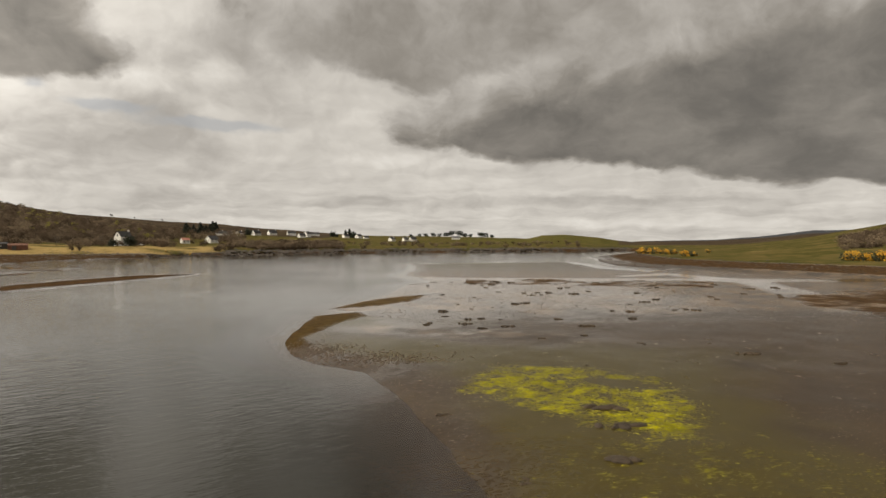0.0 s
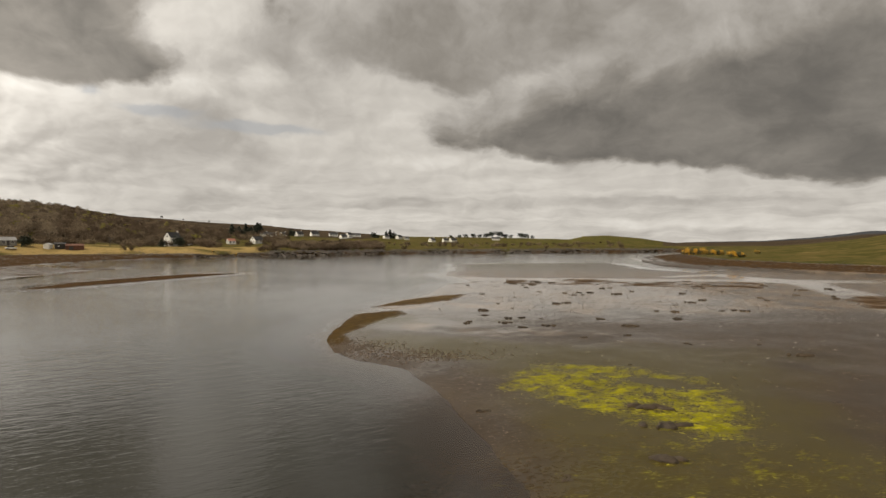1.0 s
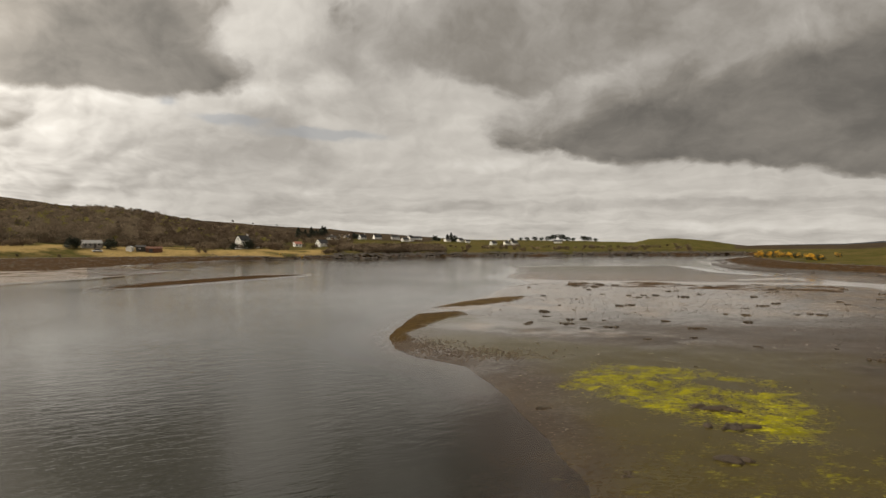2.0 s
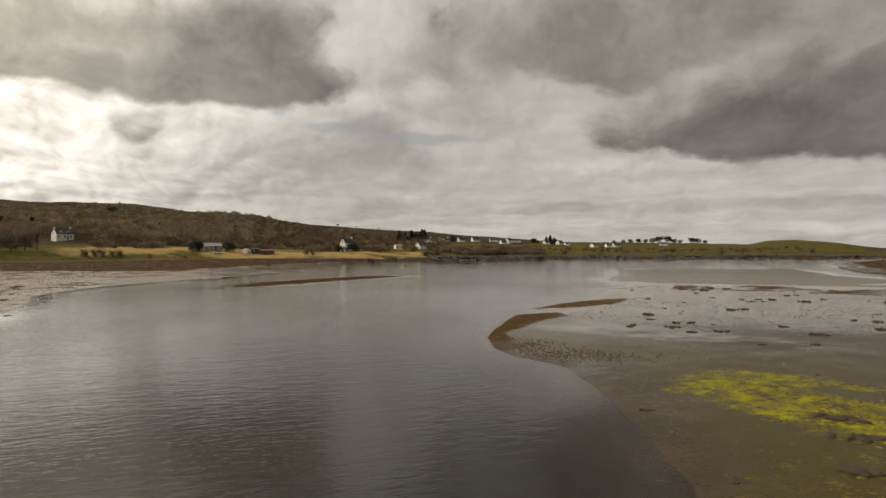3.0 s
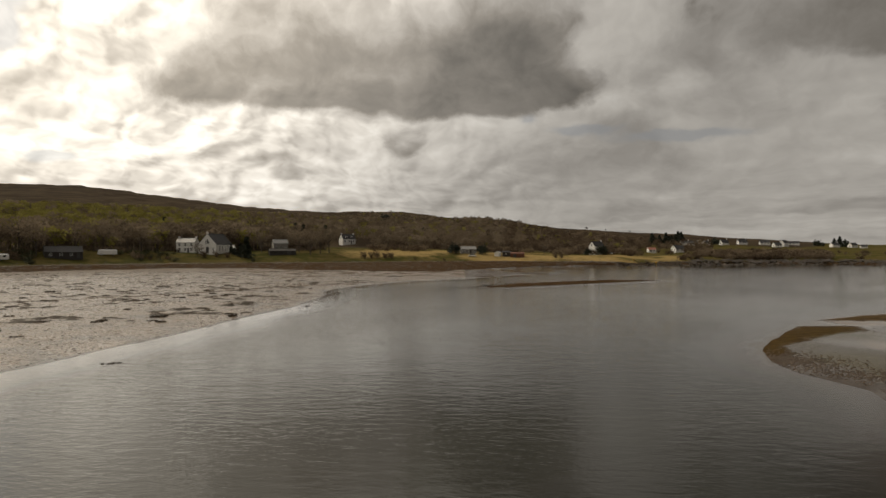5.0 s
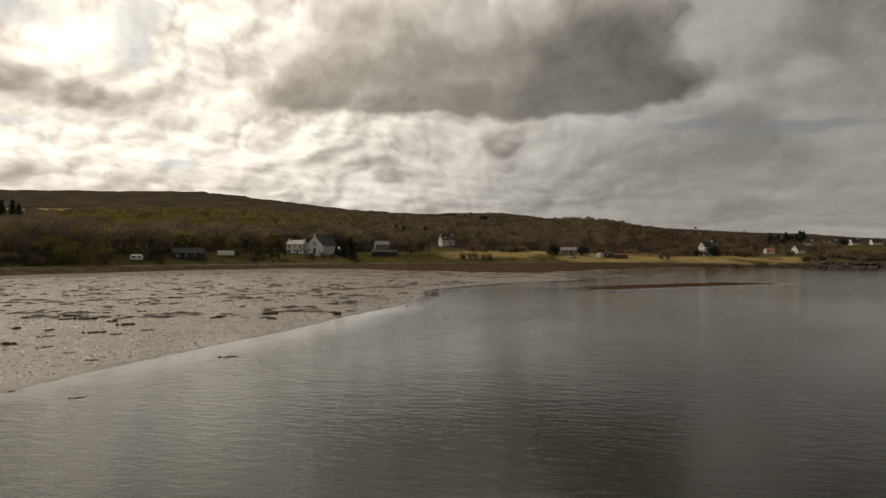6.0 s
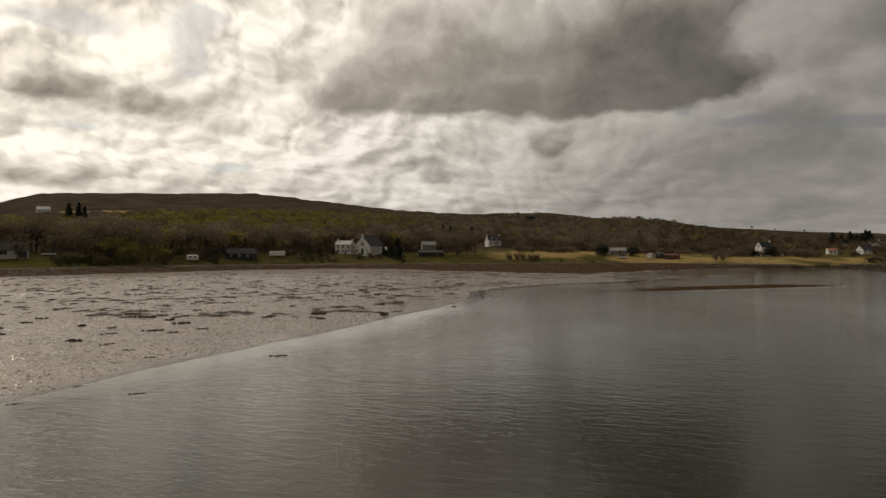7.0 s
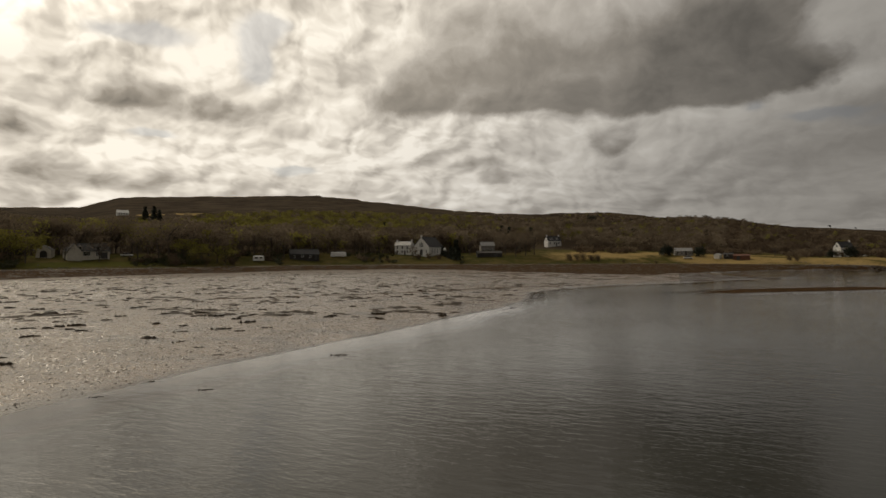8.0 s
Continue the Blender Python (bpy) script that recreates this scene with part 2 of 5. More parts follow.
def plain(name, dark, light, scale=3.0, rough=0.8, bump=0.0, metal=0.0, vary=False):
    """A surface of two close colours in patches and grain."""
    m, t, b = material(name)
    k = Nodes(t)
    f = k.math("MULTIPLY_ADD", k.noise(scale * 6, 5.0, 0.65), 0.5, k.math("MULTIPLY", k.noise(scale, 3.0), 0.5))
    f = k.band(f, 0.33, 0.67)
    if vary:
        info = t.nodes.new("ShaderNodeObjectInfo")
        f = k.math("MULTIPLY_ADD", info.outputs["Random"], 0.5, k.math("MULTIPLY", f, 0.6), clamp=True)
    k.link(k.mix(f, dark, light), b.inputs["Base Color"])
    b.inputs["Roughness"].default_value, b.inputs["Metallic"].default_value = rough, metal
    if bump:
        k.link(k.bump(k.noise(scale * 5, 5.0, 0.6), bump, 0.05), b.inputs["Normal"])
    return m


def ground_material():
    m, t, b = material("tidal_ground")
    k = Nodes(t)
    n_big, n_mid, n_small, n_fine = k.noise(0.03, 4.0), k.noise(0.22, 5.0, 0.6), k.noise(1.3, 5.0, 0.62), k.noise(6.0, 4.0, 0.6)
    rip = k.noise(0.9, 5.0, 0.66, stretch=(1.8, 0.8, 1.0), turn=25)
    mud = k.mix(k.band(n_mid, 0.3, 0.7), (0.031, 0.0195, 0.0088), (0.050, 0.0315, 0.0155))
    mud = k.mix(k.math("MULTIPLY", k.band(n_small, 0.45, 0.75), 0.5), mud, (0.028, 0.019, 0.012))
    # shell and shingle speckle on the banks
    speck = k.band(k.noise(9.0, 2.0, 0.5), 0.66, 0.72)
    mud = k.mix(k.math("MULTIPLY", speck, 0.3), mud, (0.30, 0.27, 0.23))
    pale = k.mask("silt", n_mid, 0.8)
    mud = k.mix(k.math("MULTIPLY", pale, 0.7), mud, (0.20, 0.140, 0.085))
    # crumbly flats: relief shading put into the colour, dark hollows between pale crests
    hollow_shade = k.math("MULTIPLY", k.band(k.noise(1.7, 4.0, 0.62), 0.50, 0.64), k.attr("silt"))
    mud = k.mix(k.math("MULTIPLY", hollow_shade, 1.1, clamp=True), mud, (0.042, 0.030, 0.019))
    olive = k.mask("olive", n_mid, 0.9, 0.18, 0.7)
    mud = k.mix(k.math("MULTIPLY", olive, 0.88), mud, k.mix(n_small, (0.034, 0.026, 0.0045), (0.066, 0.051, 0.007)))
    tuft = k.math("MULTIPLY_ADD", k.noise(7.5, 6.0, 0.72, stretch=(2.1, 0.85, 1.0), turn=6, distort=0.6), 0.6, k.math("MULTIPLY", k.noise(0.8, 5.0, 0.68), 0.4))
    crest = k.math("MULTIPLY", k.mask("crest", k.noise(0.7, 6.0, 0.7, stretch=(1.0, 2.0, 1.0)), 1.9, 0.2, 0.9), 0.85)
    mud = k.mix(crest, mud, k.mix(k.band(n_small, 0.3, 0.7), (0.030, 0.019, 0.008), (0.088, 0.056, 0.018)))
    green = k.mask("algae", tuft, 3.2, 0.34, 0.86)
    mud = k.mix(green, mud, k.mix(k.band(n_small, 0.3, 0.7), (0.15, 0.145, 0.006), (0.37, 0.345, 0.009)))
    weed = k.mask("wrack", k.noise(0.12, 6.0, 0.7, stretch=(1.0, 1.0, 1.0)), 1.1, 0.36, 0.6)
    wrack = k.mix(k.band(n_small, 0.3, 0.7), (0.022, 0.014, 0.008), (0.085, 0.050, 0.024))
    wrack = k.mix(k.math("MULTIPLY", k.band(n_fine, 0.6, 0.75), 0.6), wrack, (0.12, 0.085, 0.042))
    col = k.mix(weed, mud, wrack)
    turf = k.mix(k.band(k.math("MULTIPLY_ADD", k.noise(0.055, 5.0, 0.6), 0.6, k.math("MULTIPLY", n_mid, 0.4)), 0.4, 0.6), (0.050, 0.050, 0.014), (0.100, 0.078, 0.028))
    turf = k.mix(k.mask("straw", k.noise(0.05, 5.0, 0.65), 0.9), turf, k.mix(n_mid, (0.21, 0.150, 0.062), (0.34, 0.25, 0.105)))
    turf = k.mix(k.math("MULTIPLY", k.band(k.noise(0.6, 5.0, 0.7), 0.5, 0.7), 0.5), turf, (0.045, 0.040, 0.014))
    turf = k.mix(k.mask("lawn", n_mid, 0.5), turf, k.mix(n_mid, (0.060, 0.066, 0.014), (0.105, 0.100, 0.024)))
    moor = k.mix(k.band(k.noise(0.02, 6.0, 0.66), 0.35, 0.65), (0.032, 0.024, 0.017), (0.070, 0.053, 0.034))
    turf = k.mix(k.mask("moor", n_big, 0.5), turf, moor)
    # distance haze put into the colour: hills past 2 km turn blue-grey
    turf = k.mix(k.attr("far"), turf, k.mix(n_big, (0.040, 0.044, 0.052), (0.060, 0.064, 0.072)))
    turf_mask = k.mask("grass", n_mid, 0.5, 0.42, 0.58)
    col = k.mix(turf_mask, col, turf)
    k.link(col, b.inputs["Base Color"])
    # standing films of water in the hollows of the mud
    pits = k.math("MULTIPLY_ADD", k.noise(5.5, 3.0, 0.7, stretch=(1.4, 1.0, 1.0), turn=10), 0.8, k.math("MULTIPLY", rip, 0.2))
    pool = k.mask("film", pits, 2.6, 0.38, 0.56)
    pool = k.math("MULTIPLY", pool, k.math("MULTIPLY_ADD", olive, -0.75, 1.0))
    dry = k.math("MAXIMUM", turf_mask, k.math("MAXIMUM", weed, k.math("MAXIMUM", crest, k.math("MULTIPLY", green, 0.9))))
    pool = k.math("MULTIPLY", pool, k.math("SUBTRACT", 1.0, dry))
    r = k.math("MULTIPLY_ADD", n_mid, 0.18, 0.14)
    r = k.math("MULTIPLY_ADD", pool, k.math("SUBTRACT", 0.06, r), r)
    r = k.math("MULTIPLY_ADD", k.attr("grit"), k.math("SUBTRACT", k.math("MULTIPLY_ADD", pool, -0.12, 0.29), r), r)
    r = k.math("MULTIPLY_ADD", dry, k.math("SUBTRACT", 0.95, r), r)
    k.link(r, b.inputs["Roughness"])
    b.inputs["IOR"].default_value = 1.34
    wet = k.math("MULTIPLY_ADD", k.math("MAXIMUM", pool, k.math("MULTIPLY", k.attr("silt"), 1.6, clamp=True)), 0.32, 0.16)
    k.link(k.math("MULTIPLY", wet, k.math("MULTIPLY_ADD", dry, -0.94, 1.0)), b.inputs["Specular IOR Level"])
    rough_h = k.math("MULTIPLY_ADD", n_small, 0.6, k.math("MULTIPLY", n_fine, 0.25))
    rough_h = k.math("ADD", rough_h, k.math("MULTIPLY", rip, 0.3))
    crumbs = k.noise(2.6, 3.0, 0.6)
    rough_h = k.math("MULTIPLY_ADD", k.math("MULTIPLY", crumbs, k.attr("silt")), 1.5, rough_h)
    strength = k.math("MULTIPLY_ADD", k.attr("silt"), 0.10, k.math("MULTIPLY_ADD", dry, 0.4, 0.16))
    strength = k.math("MULTIPLY", strength, k.math("MULTIPLY_ADD", pool, -0.8, 1.0))
    strength = k.math("MULTIPLY_ADD", k.attr("grit"), 0.20, strength)
    k.link(k.bump(rough_h, strength, 0.10), b.inputs["Normal"])
    return m


def water_material():
    m, t, b = material("loch_water")
    k = Nodes(t)
    depth = k.attr("depth")
    b.inputs["Roughness"].default_value, b.inputs["IOR"].default_value = 0.04, 1.333
    k.link(k.mix(k.band(k.noise(0.05, 3.0), 0.35, 0.65), (0.008, 0.0078, 0.0030), (0.013, 0.0122, 0.0052)), b.inputs["Base Color"])
    breeze = k.band(k.noise(0.035, 4.0, 0.55, stretch=(1.0, 1.8, 1.0), turn=35), 0.38, 0.62)
    away = k.band(k.math("MULTIPLY_ADD", k.math("SUBTRACT", k.noise(0.12, 4.0, 0.6), 0.5), 0.5, depth), 0.10, 0.5)
    force = k.math("MULTIPLY", k.math("MULTIPLY_ADD", breeze, 0.5, 0.5), k.math("MULTIPLY_ADD", away, 0.75, 0.25))
    wave = k.noise(1.9, 3.0, 0.55, stretch=(2.0, 0.8, 1.0), turn=38, distort=0.5)
    chop = k.noise(5.5, 2.0, 0.5, stretch=(1.7, 0.8, 1.0), turn=30)
    swell = k.noise(0.42, 2.0, 0.5, stretch=(2.0, 0.8, 1.0), turn=44)
    h = k.math("ADD", k.math("MULTIPLY_ADD", chop, 0.34, wave), k.math("MULTIPLY", swell, 0.8))
    ripple = k.bump(h, force, 0.031)
    k.link(ripple, b.inputs["Normal"])
    clear = t.nodes.new("ShaderNodeBsdfTransparent")
    clear.inputs[0].default_value = (0.95, 0.92, 0.87, 1)
    gloss = t.nodes.new("ShaderNodeBsdfGlossy")
    gloss.inputs["Roughness"].default_value = 0.06
    k.link(ripple, gloss.inputs["Normal"])
    gloss.inputs[0].default_value = (1, 1, 1, 1)
    fres = t.nodes.new("ShaderNodeFresnel")
    fres.inputs[0].default_value = 1.333
    k.link(ripple, fres.inputs["Normal"])
    thin = t.nodes.new("ShaderNodeMixShader")
    t.links.new(fres.outputs[0], thin.inputs[0])
    t.links.new(clear.outputs[0], thin.inputs[1])
    t.links.new(gloss.outputs[0], thin.inputs[2])
    both = t.nodes.new("ShaderNodeMixShader")
    t.links.new(k.band(depth, 0.02, 0.5), both.inputs[0])
    t.links.new(thin.outputs[0], both.inputs[1])
    t.links.new(b.outputs[0], both.inputs[2])
    t.links.new(both.outputs[0], t.nodes["Material Output"].inputs[0])
    return m


GROUND, WATER = ground_material(), water_material()
WHITE = plain("white_harling", (0.62, 0.61, 0.58), (0.80, 0.79, 0.76), 0.6, 0.85, 0.2)
CREAM = plain("cream_render", (0.50, 0.47, 0.41), (0.62, 0.59, 0.52), 0.6, 0.85, 0.2)
STONE = plain("grey_stone", (0.17, 0.16, 0.145), (0.30, 0.285, 0.26), 1.2, 0.9, 0.4)
SLATE = plain("dark_slate", (0.020, 0.020, 0.022), (0.045, 0.045, 0.048), 1.6, 0.8, 0.3)
# light grey holds the sky's sheen on the manse's slates as base colour
PALE_SLATE = plain("sheen_grey_slate", (0.17, 0.17, 0.17), (0.27, 0.27, 0.265), 1.6, 0.32, 0.2)
TIN = plain("sheet_metal", (0.45, 0.45, 0.44), (0.60, 0.60, 0.58), 1.0, 0.28, 0.1, 0.6)
RED_TILE = plain("faded_red_tile", (0.26, 0.10, 0.07), (0.38, 0.17, 0.12), 1.4, 0.7, 0.3)
RUST = plain("rusty_boards", (0.085, 0.035, 0.022), (0.17, 0.075, 0.045), 0.8, 0.85, 0.3)
DARK_WOOD = plain("tarred_boards", (0.022, 0.020, 0.019), (0.05, 0.045, 0.04), 0.8, 0.8, 0.3)
FRAME = plain("window_paint", (0.60, 0.60, 0.58), (0.72, 0.72, 0.70), 4.0, 0.5)
DOOR = plain("dark_door_paint", (0.03, 0.03, 0.035), (0.06, 0.055, 0.05), 4.0, 0.5)
PAINT = plain("white_vehicle_paint", (0.70, 0.70, 0.69), (0.80, 0.80, 0.79), 1.5, 0.25)
BARK = plain("bark", (0.045, 0.036, 0.028), (0.10, 0.082, 0.065), 2.0, 0.9, 0.4)
NEEDLE = plain("conifer_needles", (0.010, 0.015, 0.008), (0.028, 0.036, 0.018), 1.5, 0.8, vary=True)
GORSE = plain("gorse_green", (0.03, 0.035, 0.012), (0.06, 0.06, 0.02), 2.0, 0.85)
BLOOM = plain("gorse_bloom", (0.50, 0.26, 0.01), (0.68, 0.38, 0.02), 1.2, 0.8)
DARK_LUMP = plain("dark_mud_lumps", (0.030, 0.020, 0.012), (0.085, 0.058, 0.036), 0.8, 0.4)
MUD_LUMP = plain("wet_mud_lumps", (0.05, 0.033, 0.019), (0.18, 0.125, 0.075), 0.8, 0.12)
ALGAE = plain("sea_lettuce", (0.13, 0.125, 0.006), (0.42, 0.39, 0.010), 1.6, 0.5)
WEED = plain("bladder_wrack", (0.012, 0.009, 0.006), (0.05, 0.032, 0.015), 3.0, 0.8, 0.4, vary=True)
ROCK = plain("shore_rock", (0.018, 0.014, 0.011), (0.075, 0.062, 0.052), 0.5, 0.9, 0.4)
RUBBER = plain("black_rubber", (0.015, 0.015, 0.015), (0.03, 0.03, 0.03), 5.0, 0.8)


def glass_material():
    m, t, b = material("window_glass")
    k = Nodes(t)
    k.link(k.mix(k.noise(0.7, 2.0), (0.012, 0.014, 0.016), (0.03, 0.032, 0.034)), b.inputs["Base Color"])
    b.inputs["Roughness"].default_value, b.inputs["IOR"].default_value = 0.05, 1.5
    return m


def foliage(name, dark, mid, light):
    """Thin twigs or leaves that let some light through, each plant a little different (attribute tint)."""
    m, t, b = material(name)
    k = Nodes(t)
    f = k.math("MULTIPLY_ADD", k.noise(0.10, 4.0), 0.6, k.math("MULTIPLY", k.attr("tint"), 0.5))
    col = k.mix(k.band(f, 0.2, 0.55), dark, mid)
    col = k.mix(k.band(f, 0.5, 0.85), col, light)
    k.link(col, b.inputs["Base Color"])
    b.inputs["Roughness"].default_value = 0.95
    b.inputs["Specular IOR Level"].default_value = 0.0
    shine = t.nodes.new("ShaderNodeBsdfTranslucent")
    k.link(col, shine.inputs[0])
    both = t.nodes.new("ShaderNodeMixShader")
    both.inputs[0].default_value = 0.35
    t.links.new(b.outputs[0], both.inputs[1])
    t.links.new(shine.outputs[0], both.inputs[2])
    t.links.new(both.outputs[0], t.nodes["Material Output"].inputs[0])
    return m


GLASS = glass_material()
BARE = foliage("bare_twigs", (0.105, 0.082, 0.058), (0.175, 0.138, 0.098), (0.26, 0.21, 0.15))
BUDS = foliage("opening_buds", (0.125, 0.114, 0.032), (0.215, 0.195, 0.055), (0.30, 0.275, 0.080))
SCRUB = foliage("winter_scrub", (0.060, 0.044, 0.032), (0.125, 0.094, 0.066), (0.22, 0.172, 0.118))


# ---- the lie of the land ----
def inside_out(px, py, corners):
    """Distance to an outline in plan, positive inside."""
    best, inner = np.full(px.shape, 1e9), np.zeros(px.shape, bool)
    for (ax, ay), (bx, by) in zip(corners, corners[1:] + corners[:1]):
        ex, ey = bx - ax, by - ay
        s = np.clip(((px - ax) * ex + (py - ay) * ey) / (ex * ex + ey * ey), 0, 1)
        best = np.minimum(best, (px - ax - s * ex) ** 2 + (py - ay - s * ey) ** 2)
        if ay != by:
            inner ^= ((ay > py) != (by > py)) & (px < (bx - ax) * (py - ay) / (by - ay) + ax)
    return np.where(inner, 1, -1) * np.sqrt(best)


def wobble(x, y, size, seed):
    """Smooth random waves in plan, about -1 to 1."""
    rng = np.random.RandomState(seed)
    v = np.zeros(np.shape(x))
    for octave in range(5):
        for _ in range(4):
            a, p = rng.uniform(0, 2 * np.pi), rng.uniform(0, 2 * np.pi)
            f = 2 * np.pi / size * 1.9 ** octave * rng.uniform(0.7, 1.3)
            v += np.sin((x * np.cos(a) + y * np.sin(a)) * f + p + 1.3 * np.sin((y * np.cos(a) - x * np.sin(a)) * f * 0.6 + p * 2)) * 0.62 ** octave
    return v / 4.2


def step(v, lo, hi):
    s = np.clip((v - lo) / (hi - lo), 0, 1)
    return s * s * (3 - 2 * s)


# outlines of the mud banks, in metres
EAST_BANK = [(5, -60), (3, 0), (2, 10), (1.5, 18.8), (0.3, 22.9), (-1.1, 27.4), (-2.9, 32.6), (-4.9, 36.8), (-8.2, 39.3), (-10.4, 42.2), (-12.4, 47),
             (-13, 52.6), (-13.5, 64.5), (-10, 68.8), (-13.1, 71.5), (-10.7, 79.5), (-8.1, 92.3), (-7.1, 110), (-2.6, 118), (-5.4, 132), (-9, 140.7),
             (-7.7, 168), (-10.5, 209), (3.3, 220), (46.6, 232), (45.9, 178.7), (53, 156), (62, 168), (75, 199), (68.5, 226), (72.9, 306), (170, 330), (260, -60)]
WEST_BANK = [(-28, -100), (-31, -30), (-33.4, -4.3), (-36.7, 0.1), (-41.5, 6.6), (-47.6, 16.3), (-52, 23.3), (-59.4, 33.6), (-65, 43.4), (-79.7, 60),
             (-90, 68), (-97, 81.6), (-101, 101.5), (-100, 119), (-102.6, 132), (-106, 150), (-103.8, 181), (-122, 172), (-152, 190), (-168, 246),
             (-133, 271), (-165, 266), (-200, 275), (-330, 250), (-330, -100)]
SAND_BAR = [(-74.4, 92.4), (-77.2, 109), (-75.5, 123.5), (-70.5, 140), (-59.8, 146), (-62.9, 133.8), (-67.4, 112.4), (-70, 98.7)]
# shore round the loch by bearing: bearing, foot of the beach, edge of the grass, distance and height of the skyline, steepness
SHORE = [(-180, 300, 330, 900, 40), (-60, 260, 300, 900, 40), (-40, 600, 615, 3300, 60), (-31.4, 560, 572, 3300, 58), (-27.8, 545, 556, 3300, 31), (-24, 540, 550, 3300, 14),
         (-20.2, 535, 545, 3300, 10), (-17.2, 527, 536, 1500, 6), (-14.5, 505, 514, 900, 13), (-11.5, 484, 493, 900, 17.5), (-9.3, 470, 478, 900, 16), (-8, 463, 471, 1000, 12),
         (0, 426, 434, 1100, 16), (7.6, 404, 411, 1100, 18)]
SHORE_WEST = [(12, 385, 392, 1150, 24), (19.7, 349, 356, 1200, 38), (25, 324, 331, 1200, 44), (31, 304, 324, 1150, 51), (36, 265, 324, 1100, 62), (42, 214, 314, 1050, 66),
              (47, 214, 298, 1050, 75), (53, 230, 289, 1100, 76), (60, 257, 287, 1300, 97), (66, 268, 287, 1500, 129), (73, 256, 276, 1800, 176), (80, 233, 256, 1800, 167),
              (89, 212, 238, 1800, 154), (92, 209, 236, 1700, 118), (97.5, 202, 233, 1600, 105), (110, 190, 225, 1500, 90), (180, 300, 330, 900, 40)]
SHORE_ROWS = np.array(SHORE + SHORE_WEST)
# grass edge of the eastern shore, x for y, and the height of the land behind it by bearing
EAST_EDGE = np.array([(-300, 185), (-100, 165), (0, 150), (60, 131), (141, 103), (160, 91.5), (177, 85.5), (200, 79), (240, 84), (295, 96), (330, 110), (540, 187), (900, 320), (5000, 1900)])
EAST_TOP = np.array([(-180, 30), (-60, 34), (-40, 30), (-36, 23), (-34, 20), (-32, 17), (-29.8, 13.6), (-25.7, 9.2), (-21, 5.4), (-14, 3.2)])


def shore_at(az, column):
    return np.interp(az, SHORE_ROWS[:, 0], SHORE_ROWS[:, column])


def lay(x, y):
    """Height of the ground, and what covers it, at points in plan."""
    x, y = np.asarray(x, float), np.asarray(y, float)
    r, az = np.hypot(x, y), np.degrees(np.arctan2(-x, y))
    foot, edge, far, top = (shore_at(az, c) for c in (1, 2, 3, 4))
    ragged = wobble(x, y, 26.0, 3)
    foot, edge = foot + 5 * wobble(x, y, 55.0, 14), edge + 2.2 * wobble(x, y, 38.0, 15)
    # mud banks, rising gently from the water
    bank = np.maximum(inside_out(x, y, EAST_BANK), inside_out(x, y, WEST_BANK))
    soft = np.maximum(bank + ragged * np.clip(r * 0.0075 - 0.2, 0.12, 2.0), 1.2 * inside_out(x, y, SAND_BAR) + ragged * 0.5 + 0.8)
    mud = np.where(soft > 0, 0.20 * np.tanh(soft / 3.0) + 0.0016 * np.clip(soft, 0, 120), -1.6 * (1 - np.exp(np.minimum(soft, 0) / 20)))
    mud = mud + 0.035 * wobble(x, y, 9.0, 5) * step(soft, -2, 4) * np.where(az > 30, 1.0, 1 - 0.75 * step(y, 42, 60) * (1 - step(y, 130, 160)))
    # round the loch
    s = (r - foot) / np.maximum(edge - foot, 4)
    beach = 0.15 + 2.1 * np.clip(s, 0, 1) ** 0.9
    d = np.maximum(r - edge, 0)
    rise = (1.6 + 1.6 * step(az, 28, 40)) * step(d, 0, 26) + (top - 3.5) * np.clip(d / np.maximum(far - edge, 1), 0, 1) ** 1.22
    past = np.maximum(r - far, 0)
    land = 2.25 + rise + wobble(x, y, 170.0, 8) * np.clip(d / 90, 0, 1) * np.clip(top / 35, 0.12, 1.6) * 1.1 - np.clip(past * 0.06, 0, 60)
    round_loch = np.where(r < foot, -9, np.where(r < edge, beach, land))
    round_loch = np.where(r < foot, -9 + 9.15 * step(r, foot - 14, foot), round_loch)
    # the eastern shore
    e = x - np.interp(y, EAST_EDGE[:, 0], EAST_EDGE[:, 1]) + ragged * 0.8
    hill = 2.2 + (np.interp(az, EAST_TOP[:, 0], EAST_TOP[:, 1]) - 2.2) * step(e, -10, 230) + 0.35 * step(e, 0, 5) + wobble(x, y, 60.0, 9) * 0.35 * step(e, 5, 60)
    east = np.where(e > 0, hill, 2.2 + e * 0.095)
    east = np.where((y > 330) & (e < 0), -9, np.where(e < -22, -9, east))
    z = np.maximum(np.maximum(mud, round_loch), east)
    # covers
    on_mud = step(soft, -1, 1)
    grass = np.maximum(step(r, edge - 5, edge + 3) * (az > -70), step(e, -3, 2) * (az < -10))
    wrack = step(r, foot - 6, foot + 8) * (1 - step(r, edge - 7, edge)) + 0.85 * step(e, -21, -9) * (1 - step(e, -3, 0)) * (az < -12)
    wrack = wrack + 0.5 * np.exp(-(inside_out(x, y, [(48, 60), (46, 72), (50, 84), (72, 95), (80, 60)]).clip(max=0) / 5) ** 2) * (x > 40)
    wrack = wrack + 0.42 * step(r, 100, 112) * (1 - step(r, 122, 135)) * (az < -2) * (az > -24) + 0.4 * step(r, 150, 170) * (az > 30) * (az < 60) * on_mud * (r < foot)
    # a drain winding over the western flats
    drain = np.exp(-((x + 100 - 0.09 * (48 - y) + 1.5 * np.sin(y / 9)) / (0.5 + 0.006 * r)) ** 2) * step(y, 8, 16) * (1 - step(y, 84, 90))
    wrack, z = wrack + 0.8 * drain, z - 0.07 * drain
    sand = step(inside_out(x, y, SAND_BAR), -2, 1)
    wrack = wrack + 0.75 * sand
